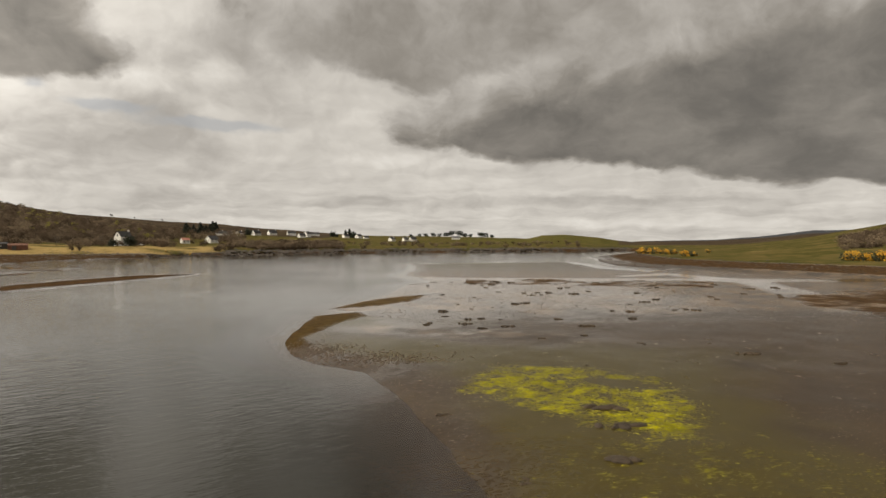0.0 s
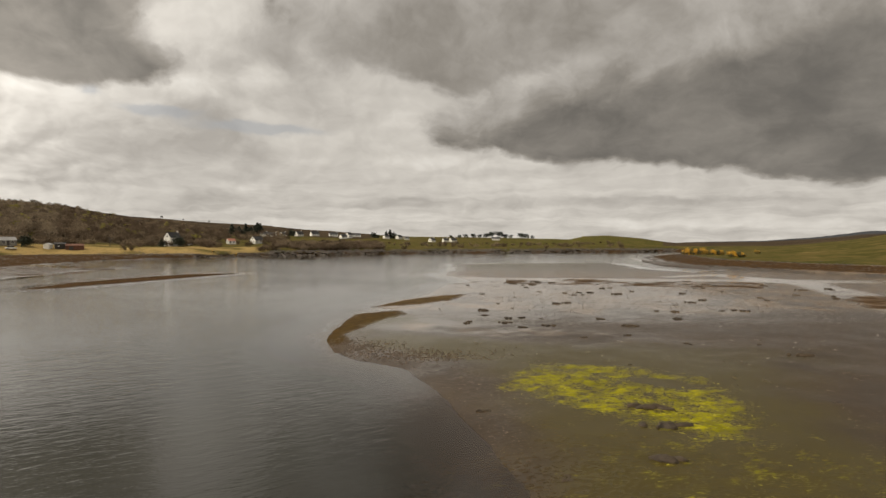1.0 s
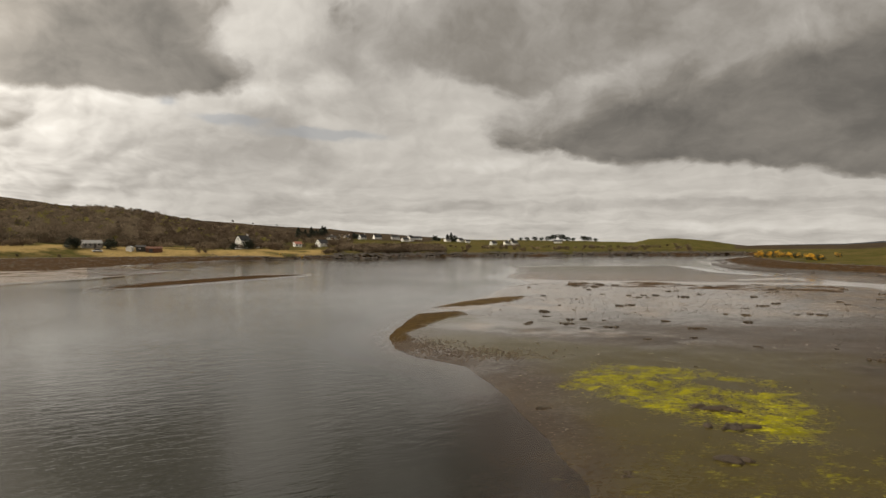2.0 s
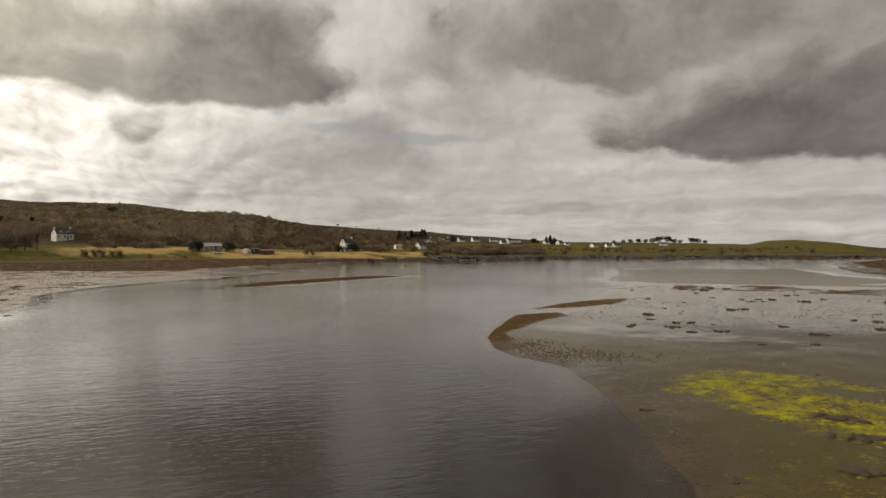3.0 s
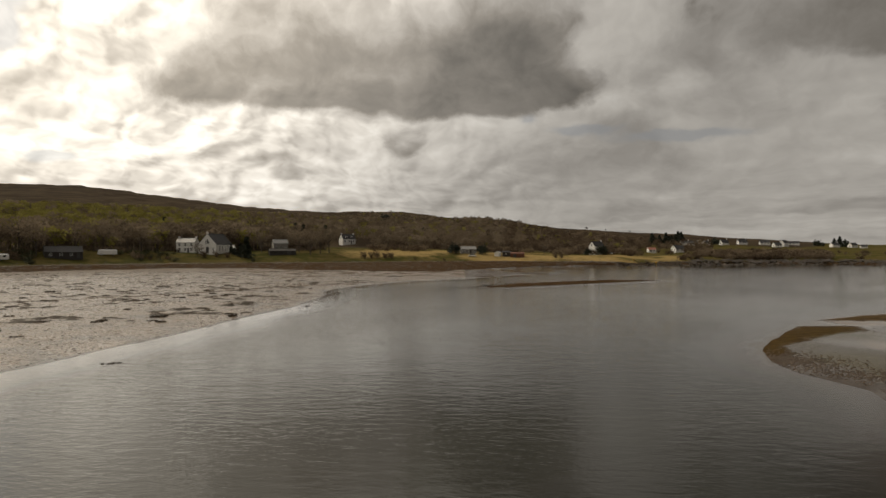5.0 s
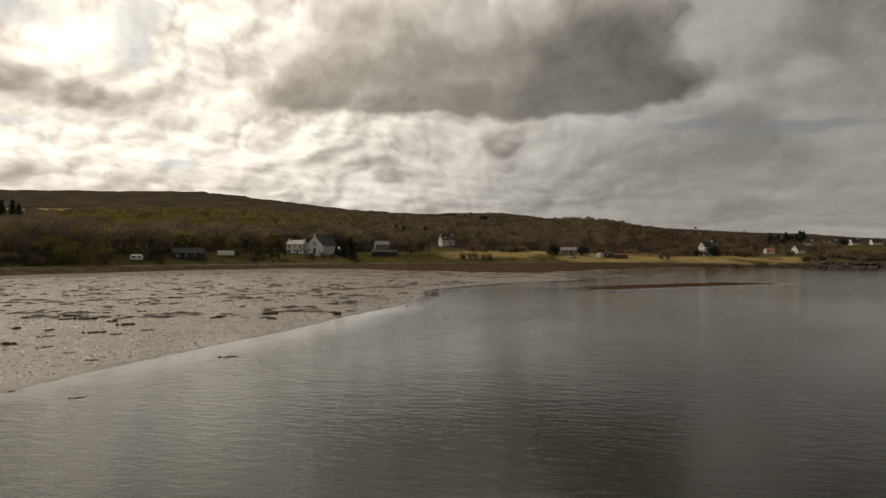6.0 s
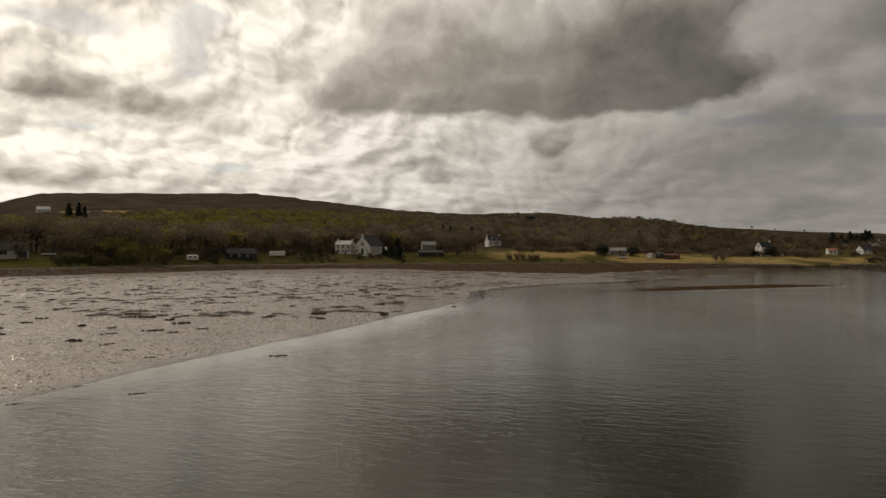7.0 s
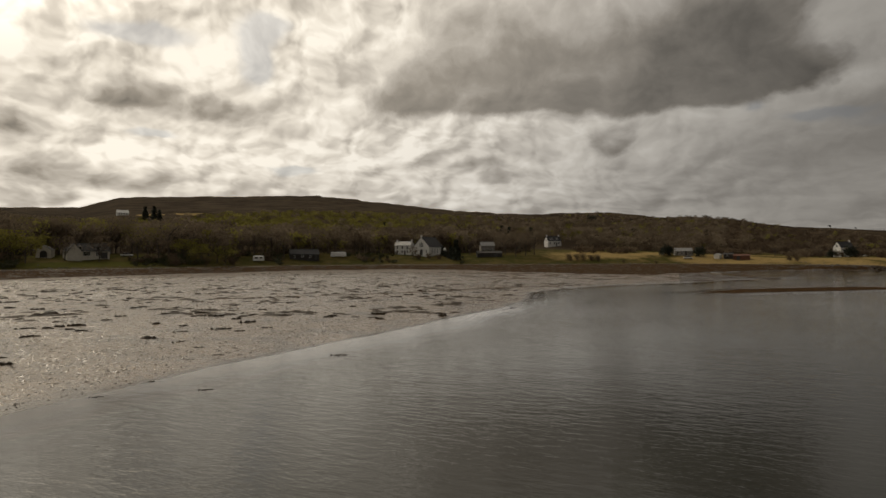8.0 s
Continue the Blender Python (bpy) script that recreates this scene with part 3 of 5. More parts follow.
    olive = np.exp(-(((x - 8.5) / 7.5) ** 2 + ((y - 27) / 12) ** 2)) * 0.95 + 1.0 * np.exp(-(((x + 2.5) / 7.5) ** 2 + ((y - 44.5 + 0.5 * (x + 3.5)) / 4.0) ** 2))
    olive = olive + 0.6 * np.exp(-(((x + 9.5) / 3.5) ** 2 + ((y - 59) / 7) ** 2)) + 0.85 * np.exp(-(((x - 14) / 30) ** 2 + ((y - 196) / 26) ** 2)) + 0.5 * np.exp(-(((x - 12) / 16) ** 2 + ((y - 41) / 7) ** 2)) + 0.35 * sand
    olive = olive + 0.55 * np.exp(-(((x - 10) / 8) ** 2 + ((y - 17.5) / 3.0) ** 2)) + 0.4 * np.exp(-(((x - 2) / 9) ** 2 + ((y - 58) / 3) ** 2))
    algae = 0.50 * np.exp(-(np.maximum(-inside_out(x, y, [(1.8, 32), (3.8, 36.8), (7.5, 36.8), (11.2, 33.8), (11.3, 28.6), (9.2, 25), (7.2, 26.4), (4.5, 29)]), 0) / 1.5) ** 2)
    algae = algae + 0.27 * np.exp(-(((x - 8.5) / 8) ** 2 + ((y - 20.5) / 4) ** 2)) - 0.9 * np.exp(-(((x - 9.6) / 1.5) ** 2 + ((y - 33.2 + 0.3 * (x - 9.6)) / 0.8) ** 2))
    film = 0.60 * step(y, 50, 62) * (1 - step(y, 112, 126)) * (x > -30) * (1 - step(x, 24, 46)) + 0.25 * (az > 40) * on_mud * (r < foot)
    film = film + 0.75 * np.exp(-((y - 124 + 0.06 * x) / 6) ** 2) * (x > -20) + 1.0 * np.exp(-((y - 54 + 0.35 * (x + 4)) / 3.6) ** 2) * step(x, -11, -7) * (1 - step(x, 6, 16))
    film = film + 0.7 * np.exp(-(inside_out(x, y, [(40, 134), (54, 146), (60, 116), (52, 82), (46, 66), (44, 66), (49, 84), (57, 114), (52, 140)]).clip(max=0) / 2.5) ** 2)
    film = film + np.where(az > 40, 0.25, 0.5) * np.exp(-(soft / 5) ** 2)
    silt = 0.55 * (az > 40) * on_mud + 0.5 * np.exp(-((y - 53 + 0.35 * (x + 4)) / 5) ** 2) * step(x, -12, -6) * (1 - step(x, 8, 20)) + 0.5 * step(y, 52, 70) * (x > -30) * (1 - step(y, 150, 190))
    straw = 0.62 * np.exp(-(((az - 47) / 6) ** 4 + ((r - edge - 32) / 30) ** 2)) + 0.26 * step(e, 3, 12) * (1 - step(e, 40, 150)) * (az < -12) + 0.46 * step(az, 15, 22) * (1 - step(az, 38, 44)) * (1 - step(d, 40, 80)) + 0.08
    wooded = step(d, 30, 60) * (step(az, 34, 38) * (1 - step(az, 40, 42)) + step(az, 53, 56)) + step(d, 62, 80) * step(az, 20, 32)
    moor = wooded + step(d, 260, 420) * step(az, 6, 14) + 0.9 * (r > 2000) + 0.8 * (az < -16) * (r > 640) + 0.35 * step(d, 8, 40) * step(az, 18, 28)
    lawn = 0.9 * np.exp(-(((az - 91) / 6.5) ** 4 + ((d - 9) / 5) ** 2)) + 0.5 * np.exp(-(((az - 66) / 9) ** 4 + ((d - 8) / 6) ** 2)) + 0.6 * step(az, 84, 87) * np.exp(-((d - 24) / 6) ** 2)
    lawn = lawn + 0.45 * step(-az, -9, 4) * step(d, 30, 90) * (r < 1500)
    tawny = np.exp(-(((az - 84) / 7) ** 4 + ((r - 900) / 260) ** 2))
    tawny = tawny * step(wobble(x, y, 130.0, 21), -0.5, 0.3)
    straw, moor = straw + 0.9 * tawny, moor * (1 - 0.95 * tawny)
    crest = step(np.maximum(inside_out(x, y, [(-14, 50), (-14, 60), (-13.5, 65), (-9.5, 67.5), (-8.5, 63), (-10.5, 57), (-11.6, 50), (-10, 44), (-10.6, 42)]), inside_out(x, y, [(-13.5, 71.5), (-11, 79), (-7, 85), (-3, 87), (-4, 80), (-8, 73)])), -1.5, 1.3)
    film = film * (1 - crest)
    # "far" carries the painted haze of the hills past 2 km
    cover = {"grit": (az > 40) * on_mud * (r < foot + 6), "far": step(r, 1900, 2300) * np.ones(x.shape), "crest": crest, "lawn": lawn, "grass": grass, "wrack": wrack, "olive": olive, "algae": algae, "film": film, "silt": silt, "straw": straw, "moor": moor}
    return z, cover


def ground_z(x, y):
    return float(lay(np.array([x]), np.array([y]))[0][0])


def sheet(name, radii, bearings, height, mat):
    """A round sheet of quads about the origin, finer where it is near."""
    rr, aa = np.meshgrid(radii, np.radians(bearings), indexing="ij")
    x, y = -rr * np.sin(aa), rr * np.cos(aa)
    z, cover = height(x, y)
    n, m = rr.shape
    verts = np.concatenate([np.stack([x.ravel(), y.ravel(), z.ravel()], 1), [[0, 0, float(z[0].mean())]]])
    i, j = np.meshgrid(np.arange(n - 1), np.arange(m), indexing="ij")
    k = (j + 1) % m
    quads = np.stack([i * m + j, i * m + k, (i + 1) * m + k, (i + 1) * m + j], -1).reshape(-1, 4)[:, ::-1]
    j = np.arange(m)
    fan = np.stack([np.full(m, n * m), (j + 1) % m, j], 1)[:, ::-1]
    me = bpy.data.meshes.new(name)
    me.vertices.add(len(verts))
    me.vertices.foreach_set("co", verts.astype(np.float32).ravel())
    me.loops.add(quads.size + fan.size)
    me.loops.foreach_set("vertex_index", np.concatenate([quads.ravel(), fan.ravel()]).astype(np.int32))
    me.polygons.add(len(quads) + len(fan))
    me.polygons.foreach_set("loop_start", np.concatenate([np.arange(len(quads)) * 4, quads.size + np.arange(len(fan)) * 3]).astype(np.int32))
    me.update(calc_edges=True)
    me.polygons.foreach_set("use_smooth", np.ones(len(quads) + len(fan), bool))
    for key, values in cover.items():
        me.attributes.new(key, "FLOAT", "POINT").data.foreach_set("value", np.append(np.broadcast_to(values, x.shape).ravel(), 0.0).astype(np.float32))
    me.materials.append(mat)
    return new(name, me)


BEARINGS = np.concatenate([np.arange(-180, -44, 4.0), np.arange(-44, 104, 0.2), np.arange(104, 180, 4.0)])
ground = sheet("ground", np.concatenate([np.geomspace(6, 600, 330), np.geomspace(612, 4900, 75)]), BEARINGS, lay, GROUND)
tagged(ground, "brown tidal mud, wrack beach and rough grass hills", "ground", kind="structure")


def water_level(x, y):
    return np.zeros(x.shape), {"depth": np.clip(-lay(x, y)[0], 0, 3)}


water = sheet("water", np.geomspace(5, 4900, 190), np.concatenate([np.arange(-180, -44, 4.0), np.arange(-44, 104, 0.4), np.arange(104, 180, 4.0)]), water_level, WATER)
tagged(water, "calm grey loch water with fine ripples at low tide", "water", kind="structure")


# ---- building blocks ----
def part(name, bm, mat, parent=None, label="", smooth=False):
    """Links a bmesh as one mesh object under a thing or a part."""
    me = bpy.data.meshes.new(name)
    bmesh.ops.recalc_face_normals(bm, faces=bm.faces)
    bm.to_mesh(me)
    bm.free()
    me.materials.append(mat)
    if smooth:
        me.polygons.foreach_set("use_smooth", np.ones(len(me.polygons), bool))
    ob = new(name, me)
    ob.parent = parent
    return tagged(ob, label)


def box(bm, x0, x1, y0, y1, z0, z1, bevel=0.0):
    made = bmesh.ops.create_cube(bm, size=1, matrix=Matrix.Translation(((x0 + x1) / 2, (y0 + y1) / 2, (z0 + z1) / 2)) @ Matrix.Diagonal((x1 - x0, y1 - y0, z1 - z0, 1)))
    if bevel:
        edges = {e for v in made["verts"] for e in v.link_edges}
        bmesh.ops.bevel(bm, geom=list(edges), offset=bevel, segments=2, affect="EDGES")
    return bm


def tube(bm, a, b, ra, rb, sides=6):
    a, b = Vector(a), Vector(b)
    turn = (b - a).to_track_quat("Z", "Y").to_matrix().to_4x4()
    bmesh.ops.create_cone(bm, cap_ends=True, segments=sides, radius1=ra, radius2=rb, depth=(b - a).length, matrix=Matrix.Translation((a + b) / 2) @ turn)
    return bm


def spot(az, r, turn=0.0, sink=0.0):
    """A standing place by bearing and distance; turn 0 faces the middle of the loch."""
    x, y = -r * math.sin(radians(az)), r * math.cos(radians(az))
    return pose(x, y, ground_z(x, y) - sink, 0, 0, az + turn)


def top(name, label, category, m, group=""):
    ob = new(name)
    ob.empty_display_size = 0.3
    ob.matrix_world = m
    return tagged(ob, label, category, group)


def gable_body(length, depth, eaves, ridge, down=1.6):
    bm = bmesh.new()
    l, w = length / 2, depth / 2
    ring = [(-w, -down), (w, -down), (w, eaves), (0, ridge), (-w, eaves)]
    a = [bm.verts.new((-l, y, z)) for y, z in ring]
    b = [bm.verts.new((l, y, z)) for y, z in ring]
    bm.faces.new(a)
    bm.faces.new(b[::-1])
    for i in range(5):
        bm.faces.new((a[i], b[i], b[(i + 1) % 5], a[(i + 1) % 5]))
    return bm


def gable_roof(length, depth, eaves, ridge, over=0.25, thick=0.16):
    bm = bmesh.new()
    l, w = length / 2 + over * 0.6, depth / 2
    slope = (ridge - eaves) / w
    for side in (-1, 1):
        low, high = (side * (w + over), eaves - slope * over), (0.0, ridge)
        pts = [(low[0], low[1] + 0.02), (high[0], high[1] + 0.02), (high[0], high[1] + thick), (low[0], low[1] + thick)]
        a = [bm.verts.new((-l, y, z)) for y, z in pts]
        b = [bm.verts.new((l, y, z)) for y, z in pts]
        bm.faces.new(a)
        bm.faces.new(b[::-1])
        for i in range(4):
            bm.faces.new((a[i], b[i], b[(i + 1) % 4], a[(i + 1) % 4]))
    box(bm, -l, l, -0.11, 0.11, ridge + thick - 0.06, ridge + thick + 0.05)
    return bm


def window(parent, x, z, w, h, wall, axis="front", arched=False):
    """A framed window proud of the wall face at distance wall: front is -y, left and right are the gable ends."""
    turn = {"front": 0, "right": 90, "left": -90, "back": 180}[axis]
    m = pose(0, 0, 0, 0, 0, turn)
    bm, e = bmesh.new(), 0.09
    y0, y1 = -wall - 0.05, -wall + 0.02
    for b in ((x - w / 2 - e, x - w / 2, z, z + h), (x + w / 2, x + w / 2 + e, z, z + h), (x - w / 2 - e, x + w / 2 + e, z - e, z), (x - w / 2 - e, x + w / 2 + e, z + h, z + h + e), (x - 0.03, x + 0.03, z, z + h)):
        box(bm, b[0], b[1], y0, y1, b[2], b[3])
    box(bm, x - w / 2, x + w / 2, y0, y1, z + h * 0.5 - 0.03, z + h * 0.5 + 0.03)
    if arched:
        tube(bm, (x, y0, z + h + e), (x, y1, z + h + e), w / 2 + e, w / 2 + e, 12)
    bm.transform(m)
    ob = part("window", bm, FRAME, parent)
    glass = box(bmesh.new(), x - w / 2, x + w / 2, -wall - 0.02, -wall + 0.01, z, z + h)
    if arched:
        tube(glass, (x, y0 - 0.02, z + h), (x, y1, z + h), w / 2, w / 2, 12)
    glass.transform(m)
    part("pane", glass, GLASS, ob)
    return ob


def house(name, label, az, r, turn, length, depth, eaves, ridge, wall=None, roof=None, chimneys=(), front=(), left=(), right=(), doors=(), dormers=(), group="", category="house", arched=()):
    ob = top(name, label, category, spot(az, r, turn), group)
    part("wall", gable_body(length, depth, eaves, ridge), wall or WHITE, ob)
    part("roof", gable_roof(length, depth, eaves, ridge), roof or SLATE, ob)
    for x in chimneys:
        bm = box(bmesh.new(), x - 0.42, x + 0.42, -0.32, 0.32, ridge - 0.8, ridge + 0.9)
        box(bm, x - 0.48, x + 0.48, -0.38, 0.38, ridge + 0.78, ridge + 0.9)
        c = part("chimney", bm, wall or WHITE, ob)
        pots = bmesh.new()
        for dx in (-0.2, 0.2):
            tube(pots, (x + dx, 0, ridge + 0.9), (x + dx, 0, ridge + 1.25), 0.13, 0.11, 8)
        part("chimney_pot", pots, RED_TILE, c)
    for x, z, w, h in front:
        window(ob, x, z, w, h, depth / 2)
    for x, z, w, h in left:
        window(ob, x, z, w, h, length / 2, "left", (x, z, w, h) in arched)
    for x, z, w, h in right:
        window(ob, x, z, w, h, length / 2, "right")
    for x, w, h, axis in doors:
        m = pose(0, 0, 0, 0, 0, {"front": 0, "right": 90, "left": -90}[axis])
        far = depth / 2 if axis == "front" else length / 2
        bm = box(bmesh.new(), x - w / 2, x + w / 2, -far - 0.05, -far + 0.02, -0.3, h)
        if axis == "left":
            tube(bm, (x, -far - 0.05, h), (x, -far + 0.02, h), w / 2, w / 2, 12)
        bm.transform(m)
        part("door", bm, DOOR, ob)
    slope = (ridge - eaves) / (depth / 2)
    for x in dormers:
        # a small gabled dormer standing in the front slope
        z0, z1 = eaves + 0.1, min(ridge - 0.35, eaves + 2.1)
        y0 = -depth / 2 + 0.35
        y1 = -(ridge - z1) / slope
        bm = bmesh.new()
        ring = [(-0.75, z0), (0.75, z0), (0.75, z1 - 0.55), (0, z1), (-0.75, z1 - 0.55)]
        a = [bm.verts.new((x + u, y0, z)) for u, z in ring]
        b = [bm.verts.new((x + u, y1, z)) for u, z in ring]
        bm.faces.new(a)
        bm.faces.new(b[::-1])
        for i in range(5):
            bm.faces.new((a[i], b[i], b[(i + 1) % 5], a[(i + 1) % 5]))
        d = part("dormer", bm, wall or WHITE, ob)
        bm = bmesh.new()
        for s in (-1, 1):
            q = [(x + s * 0.95, z1 - 0.68), (x, z1 + 0.02), (x, z1 + 0.14), (x + s * 0.95, z1 - 0.56)]
            a = [bm.verts.new((u, y0 - 0.2, z)) for u, z in q]
            b = [bm.verts.new((u, y1 + 0.2, z)) for u, z in q]
            bm.faces.new(a)
            bm.faces.new(b[::-1])
            for i in range(4):
                bm.faces.new((a[i], b[i], b[(i + 1) % 4], a[(i + 1) % 4]))
        part("dormer_roof", bm, roof or SLATE, d)
        glass = box(bmesh.new(), x - 0.42, x + 0.42, y0 - 0.03, y0 + 0.01, z0 + 0.35, z1 - 0.6)
        part("pane", glass, GLASS, d)
    return ob


# ---- houses on the western shore ----
lancets = [(-0.75, 4.0, 0.45, 1.5), (0.0, 4.0, 0.5, 2.1), (0.75, 4.0, 0.45, 1.5)]
church = house("church_house", "white harled church house with slate roof and three lancet windows", 62.5, 314, 61, 15, 9.0, 4.1, 9.0, left=lancets + [(2.9, 1.0, 0.5, 1.3), (-2.9, 1.0, 0.5, 1.3)],
               front=[(-4.4, 1.0, 0.6, 2.2), (-1.6, 1.0, 0.6, 2.2), (1.2, 1.0, 0.6, 2.2), (4.0, 1.0, 0.6, 2.2)], doors=[(0.0, 1.4, 2.2, "left")], arched=lancets)
bellcote = box(bmesh.new(), -7.7, -7.1, -0.45, 0.45, 8.7, 9.9, 0.06)
part("bellcote", bellcote, WHITE, church)
porch = part("porch", gable_body(2.6, 3.2, 2.2, 3.6), WHITE, church)
porch.matrix_local = pose(5.0, -5.9, 0, 0, 0, 90)
manse = house("manse", "white two-storey house with pale slate roof and end chimneys", 64.75, 314, -24, 8.8, 5.6, 4.7, 6.7, roof=PALE_SLATE, chimneys=(-4.0, 4.0),
              front=[(x, z, 0.8, 1.25) for x in (-2.8, 0.0, 2.8) for z in (0.8, 3.0)], right=[(0.0, 3.0, 0.7, 1.2)], doors=[(1.4, 0.9, 2.0, "front")])
house("stone_hall", "grey stone hall with pale slate roof", 57.0, 321, 12, 7.2, 5.0, 4.3, 6.2, STONE, PALE_SLATE, front=[(x, 1.2, 0.7, 1.6) for x in (-2.2, 0.0, 2.2)])
house("boat_shed", "long low dark boat shed above the shore", 56.8, 308, 8, 12.5, 5.0, 1.5, 2.5, DARK_WOOD, DARK_WOOD, category="shed", doors=[(3.0, 2.0, 1.3, "front")])
cottage = house("cottage", "white cottage with two dormers and end chimneys", 50.9, 418, 27, 9.6, 6.0, 3.2, 6.2, chimneys=(-4.4, 4.4), dormers=(-2.0, 2.0), front=[(x, 0.9, 0.9, 1.3) for x in (-3.2, 0.0, 3.2)],
      left=[(0.0, 3.2, 0.7, 1.0)], doors=[(1.5, 0.9, 2.0, "front")])
cottage.location.z += 0.8
lodge = house("lodge", "low white lodge with dark roof and two dormers", 91.4, 257, 14, 12.6, 6.4, 2.5, 5.2, CREAM, SLATE, dormers=(-3.2, 2.6),
              front=[(-4.0, 0.8, 1.0, 1.2), (-1.2, 0.8, 2.2, 1.3), (2.2, 0.8, 0.8, 1.2)], doors=[(4.4, 2.4, 2.0, "front")], left=[(0, 0.9, 1.0, 1.2)])
wing = part("wing", gable_body(7.0, 4.2, 2.6, 5.0), CREAM, lodge, "steep white gabled wing")
wing.matrix_local = pose(-5.4, -1.2, 0, 0, 0, 90)
part("roof", gable_roof(7.0, 4.2, 2.6, 5.0), SLATE, wing)
house("garage", "small white garage with a dark door", 94.3, 258, 78, 5.5, 4.6, 2.4, 3.9, CREAM, PALE_SLATE, category="garage", doors=[(0.0, 2.2, 1.1, "left")])
house("hill_house", "white house with a bright metal roof high on the hill", 88.9, 908, 8, 14, 7, 3.2, 6.6, WHITE, TIN, chimneys=(-6, 6), front=[(x, 0.8, 1.2, 1.4) for x in (-4.5, -1.5, 1.5, 4.5)])
house("byre", "long dark slate-roofed byre among bare trees", 74.0, 287, 6, 13, 6.0, 2.2, 4.5, DARK_WOOD, SLATE, category="barn", front=[(x, 0.8, 0.8, 0.9) for x in (-4.5, -1.0, 2.5)], doors=[(5.0, 1.2, 1.9, "front")])
house("bungalow", "grey bungalow beside a parked car on the shore", 39.6, 343, 10, 8.6, 5.5, 2.0, 3.5, STONE, PALE_SLATE, front=[(x, 0.8, 1.2, 0.9) for x in (-3.0, -0.8, 2.8)], doors=[(1.0, 0.9, 2.0, "front")])
house("field_shelter", "small white field shelter with dark open end", 36.8, 339, 68, 3.6, 2.6, 1.7, 2.3, WHITE, TIN, category="shed", doors=[(0.0, 1.2, 0.9, "right")])
house("rusty_shed", "long rusty red boarded shed in rough grass", 35.0, 340, 4, 7.6, 4.0, 1.7, 2.5, RUST, RUST, category="shed", doors=[(-1.5, 1.6, 1.5, "front")])
house("tarred_shed", "black tarred shed with a pale gable in rough grass", 36.0, 341, 4, 4.4, 4.0, 1.9, 2.6, DARK_WOOD, SLATE, category="shed", front=[(-0.6, 0.8, 0.7, 0.6)])
house("gable_house", "tall white gabled house behind a dark yew", 27.75, 386, 48, 8.6, 4.6, 5.2, 8.0, left=[(0.0, 5.2, 0.9, 1.2), (-0.8, 1.4, 0.9, 1.3)], front=[(x, 3.0, 0.9, 1.2) for x in (-2.4, 0, 2.4)], chimneys=(3.8,))
house("red_roofed_house", "white house with a faded red tile roof", 23.0, 452, 22, 5.2, 4.2, 2.2, 3.7, roof=RED_TILE, left=[(0, 0.9, 1.0, 1.2)], front=[(-1.3, 0.8, 1.2, 1.0), (1.2, 0.8, 0.9, 1.0)])
house("gabled_villa", "white gabled villa with a dark slate roof", 20.8, 468, 42, 8.0, 5.6, 2.4, 5.0, left=[(-1.2, 0.9, 0.9, 1.3), (1.2, 0.9, 0.9, 1.3), (0, 2.9, 0.8, 0.9)], front=[(-2.4, 0.9, 0.9, 1.2), (1.0, 0.9, 0.9, 1.2), (3.4, 0.9, 0.9, 1.2)])

# the straggling village on the far slope: bearing, distance, turn, length, eaves, ridge
VILLAGE = [(20.2, 634, 5, 8, 2.6, 5.0), (19.45, 628, -15, 9, 2.6, 5.0), (18.5, 652, 40, 7, 2.4, 4.8), (17.1, 713, 48, 11, 2.6, 6.4), (15.7, 736, 30, 11, 2.6, 6.2), (14.0, 777, 12, 12, 2.8, 5.6),
           (13.1, 722, 35, 9, 2.6, 5.6), (12.6, 756, 60, 10, 4.2, 7.6), (11.9, 872, 6, 14, 2.8, 5.4), (9.1, 797, 38, 9, 2.6, 5.2), (7.9, 805, 52, 10, 3.0, 6.0), (7.2, 785, 10, 7, 2.4, 4.2),
           (4.8, 660, 42, 7, 2.4, 4.8), (3.55, 668, 25, 6, 2.4, 4.6), (2.85, 671, 35, 8, 2.4, 5.2), (-1.2, 839, 5, 12, 2.6, 4.6)]
for az, r, turn, length, eaves, ridge in VILLAGE:
    house("village_house", "small white village house with a dark slate roof", az, r, turn, length * 0.88, 5.4, eaves * 0.9, ridge * 0.88, front=[(x * length * 0.26, 0.9, 1.0, 1.2) for x in (-1, 0, 1)], left=[(0, 0.9, 0.9, 1.2)],
          chimneys=(length * 0.37,), group="village houses")


# ---- vehicles and small sheds ----
def wheel(parent, x, y, radius):
    ob = part("wheel", tube(bmesh.new(), (x, y - 0.1, radius), (x, y + 0.1, radius), radius, radius, 16), RUBBER, parent)
    part("rim", tube(bmesh.new(), (x, y - 0.115, radius), (x, y + 0.115, radius), radius * 0.55, radius * 0.55, 12), PAINT, ob)


def rounded(length, depth, low, high, bulge=0.35):
    bm = box(bmesh.new(), -length / 2, length / 2, -depth / 2, depth / 2, low, high)
    up = [e for e in bm.edges if sum(v.co.z > (low + high) / 2 for v in e.verts) == 2]
    bmesh.ops.bevel(bm, geom=up, offset=bulge, segments=4, affect="EDGES", profile=0.5)
    return bm


minibus = top("minibus", "long white minibus parked on the shore track", "bus", spot(70.9, 295, 8))
part("body", rounded(7.2, 2.1, 0.45, 2.5, 0.5), PAINT, minibus, smooth=False)
part("windscreen", box(bmesh.new(), -3.64, -3.58, -0.85, 0.85, 1.35, 2.05), GLASS, minibus)
for x in (-2.4, 2.3):
    for y in (-0.95, 0.95):
        wheel(minibus, x, y, 0.36)

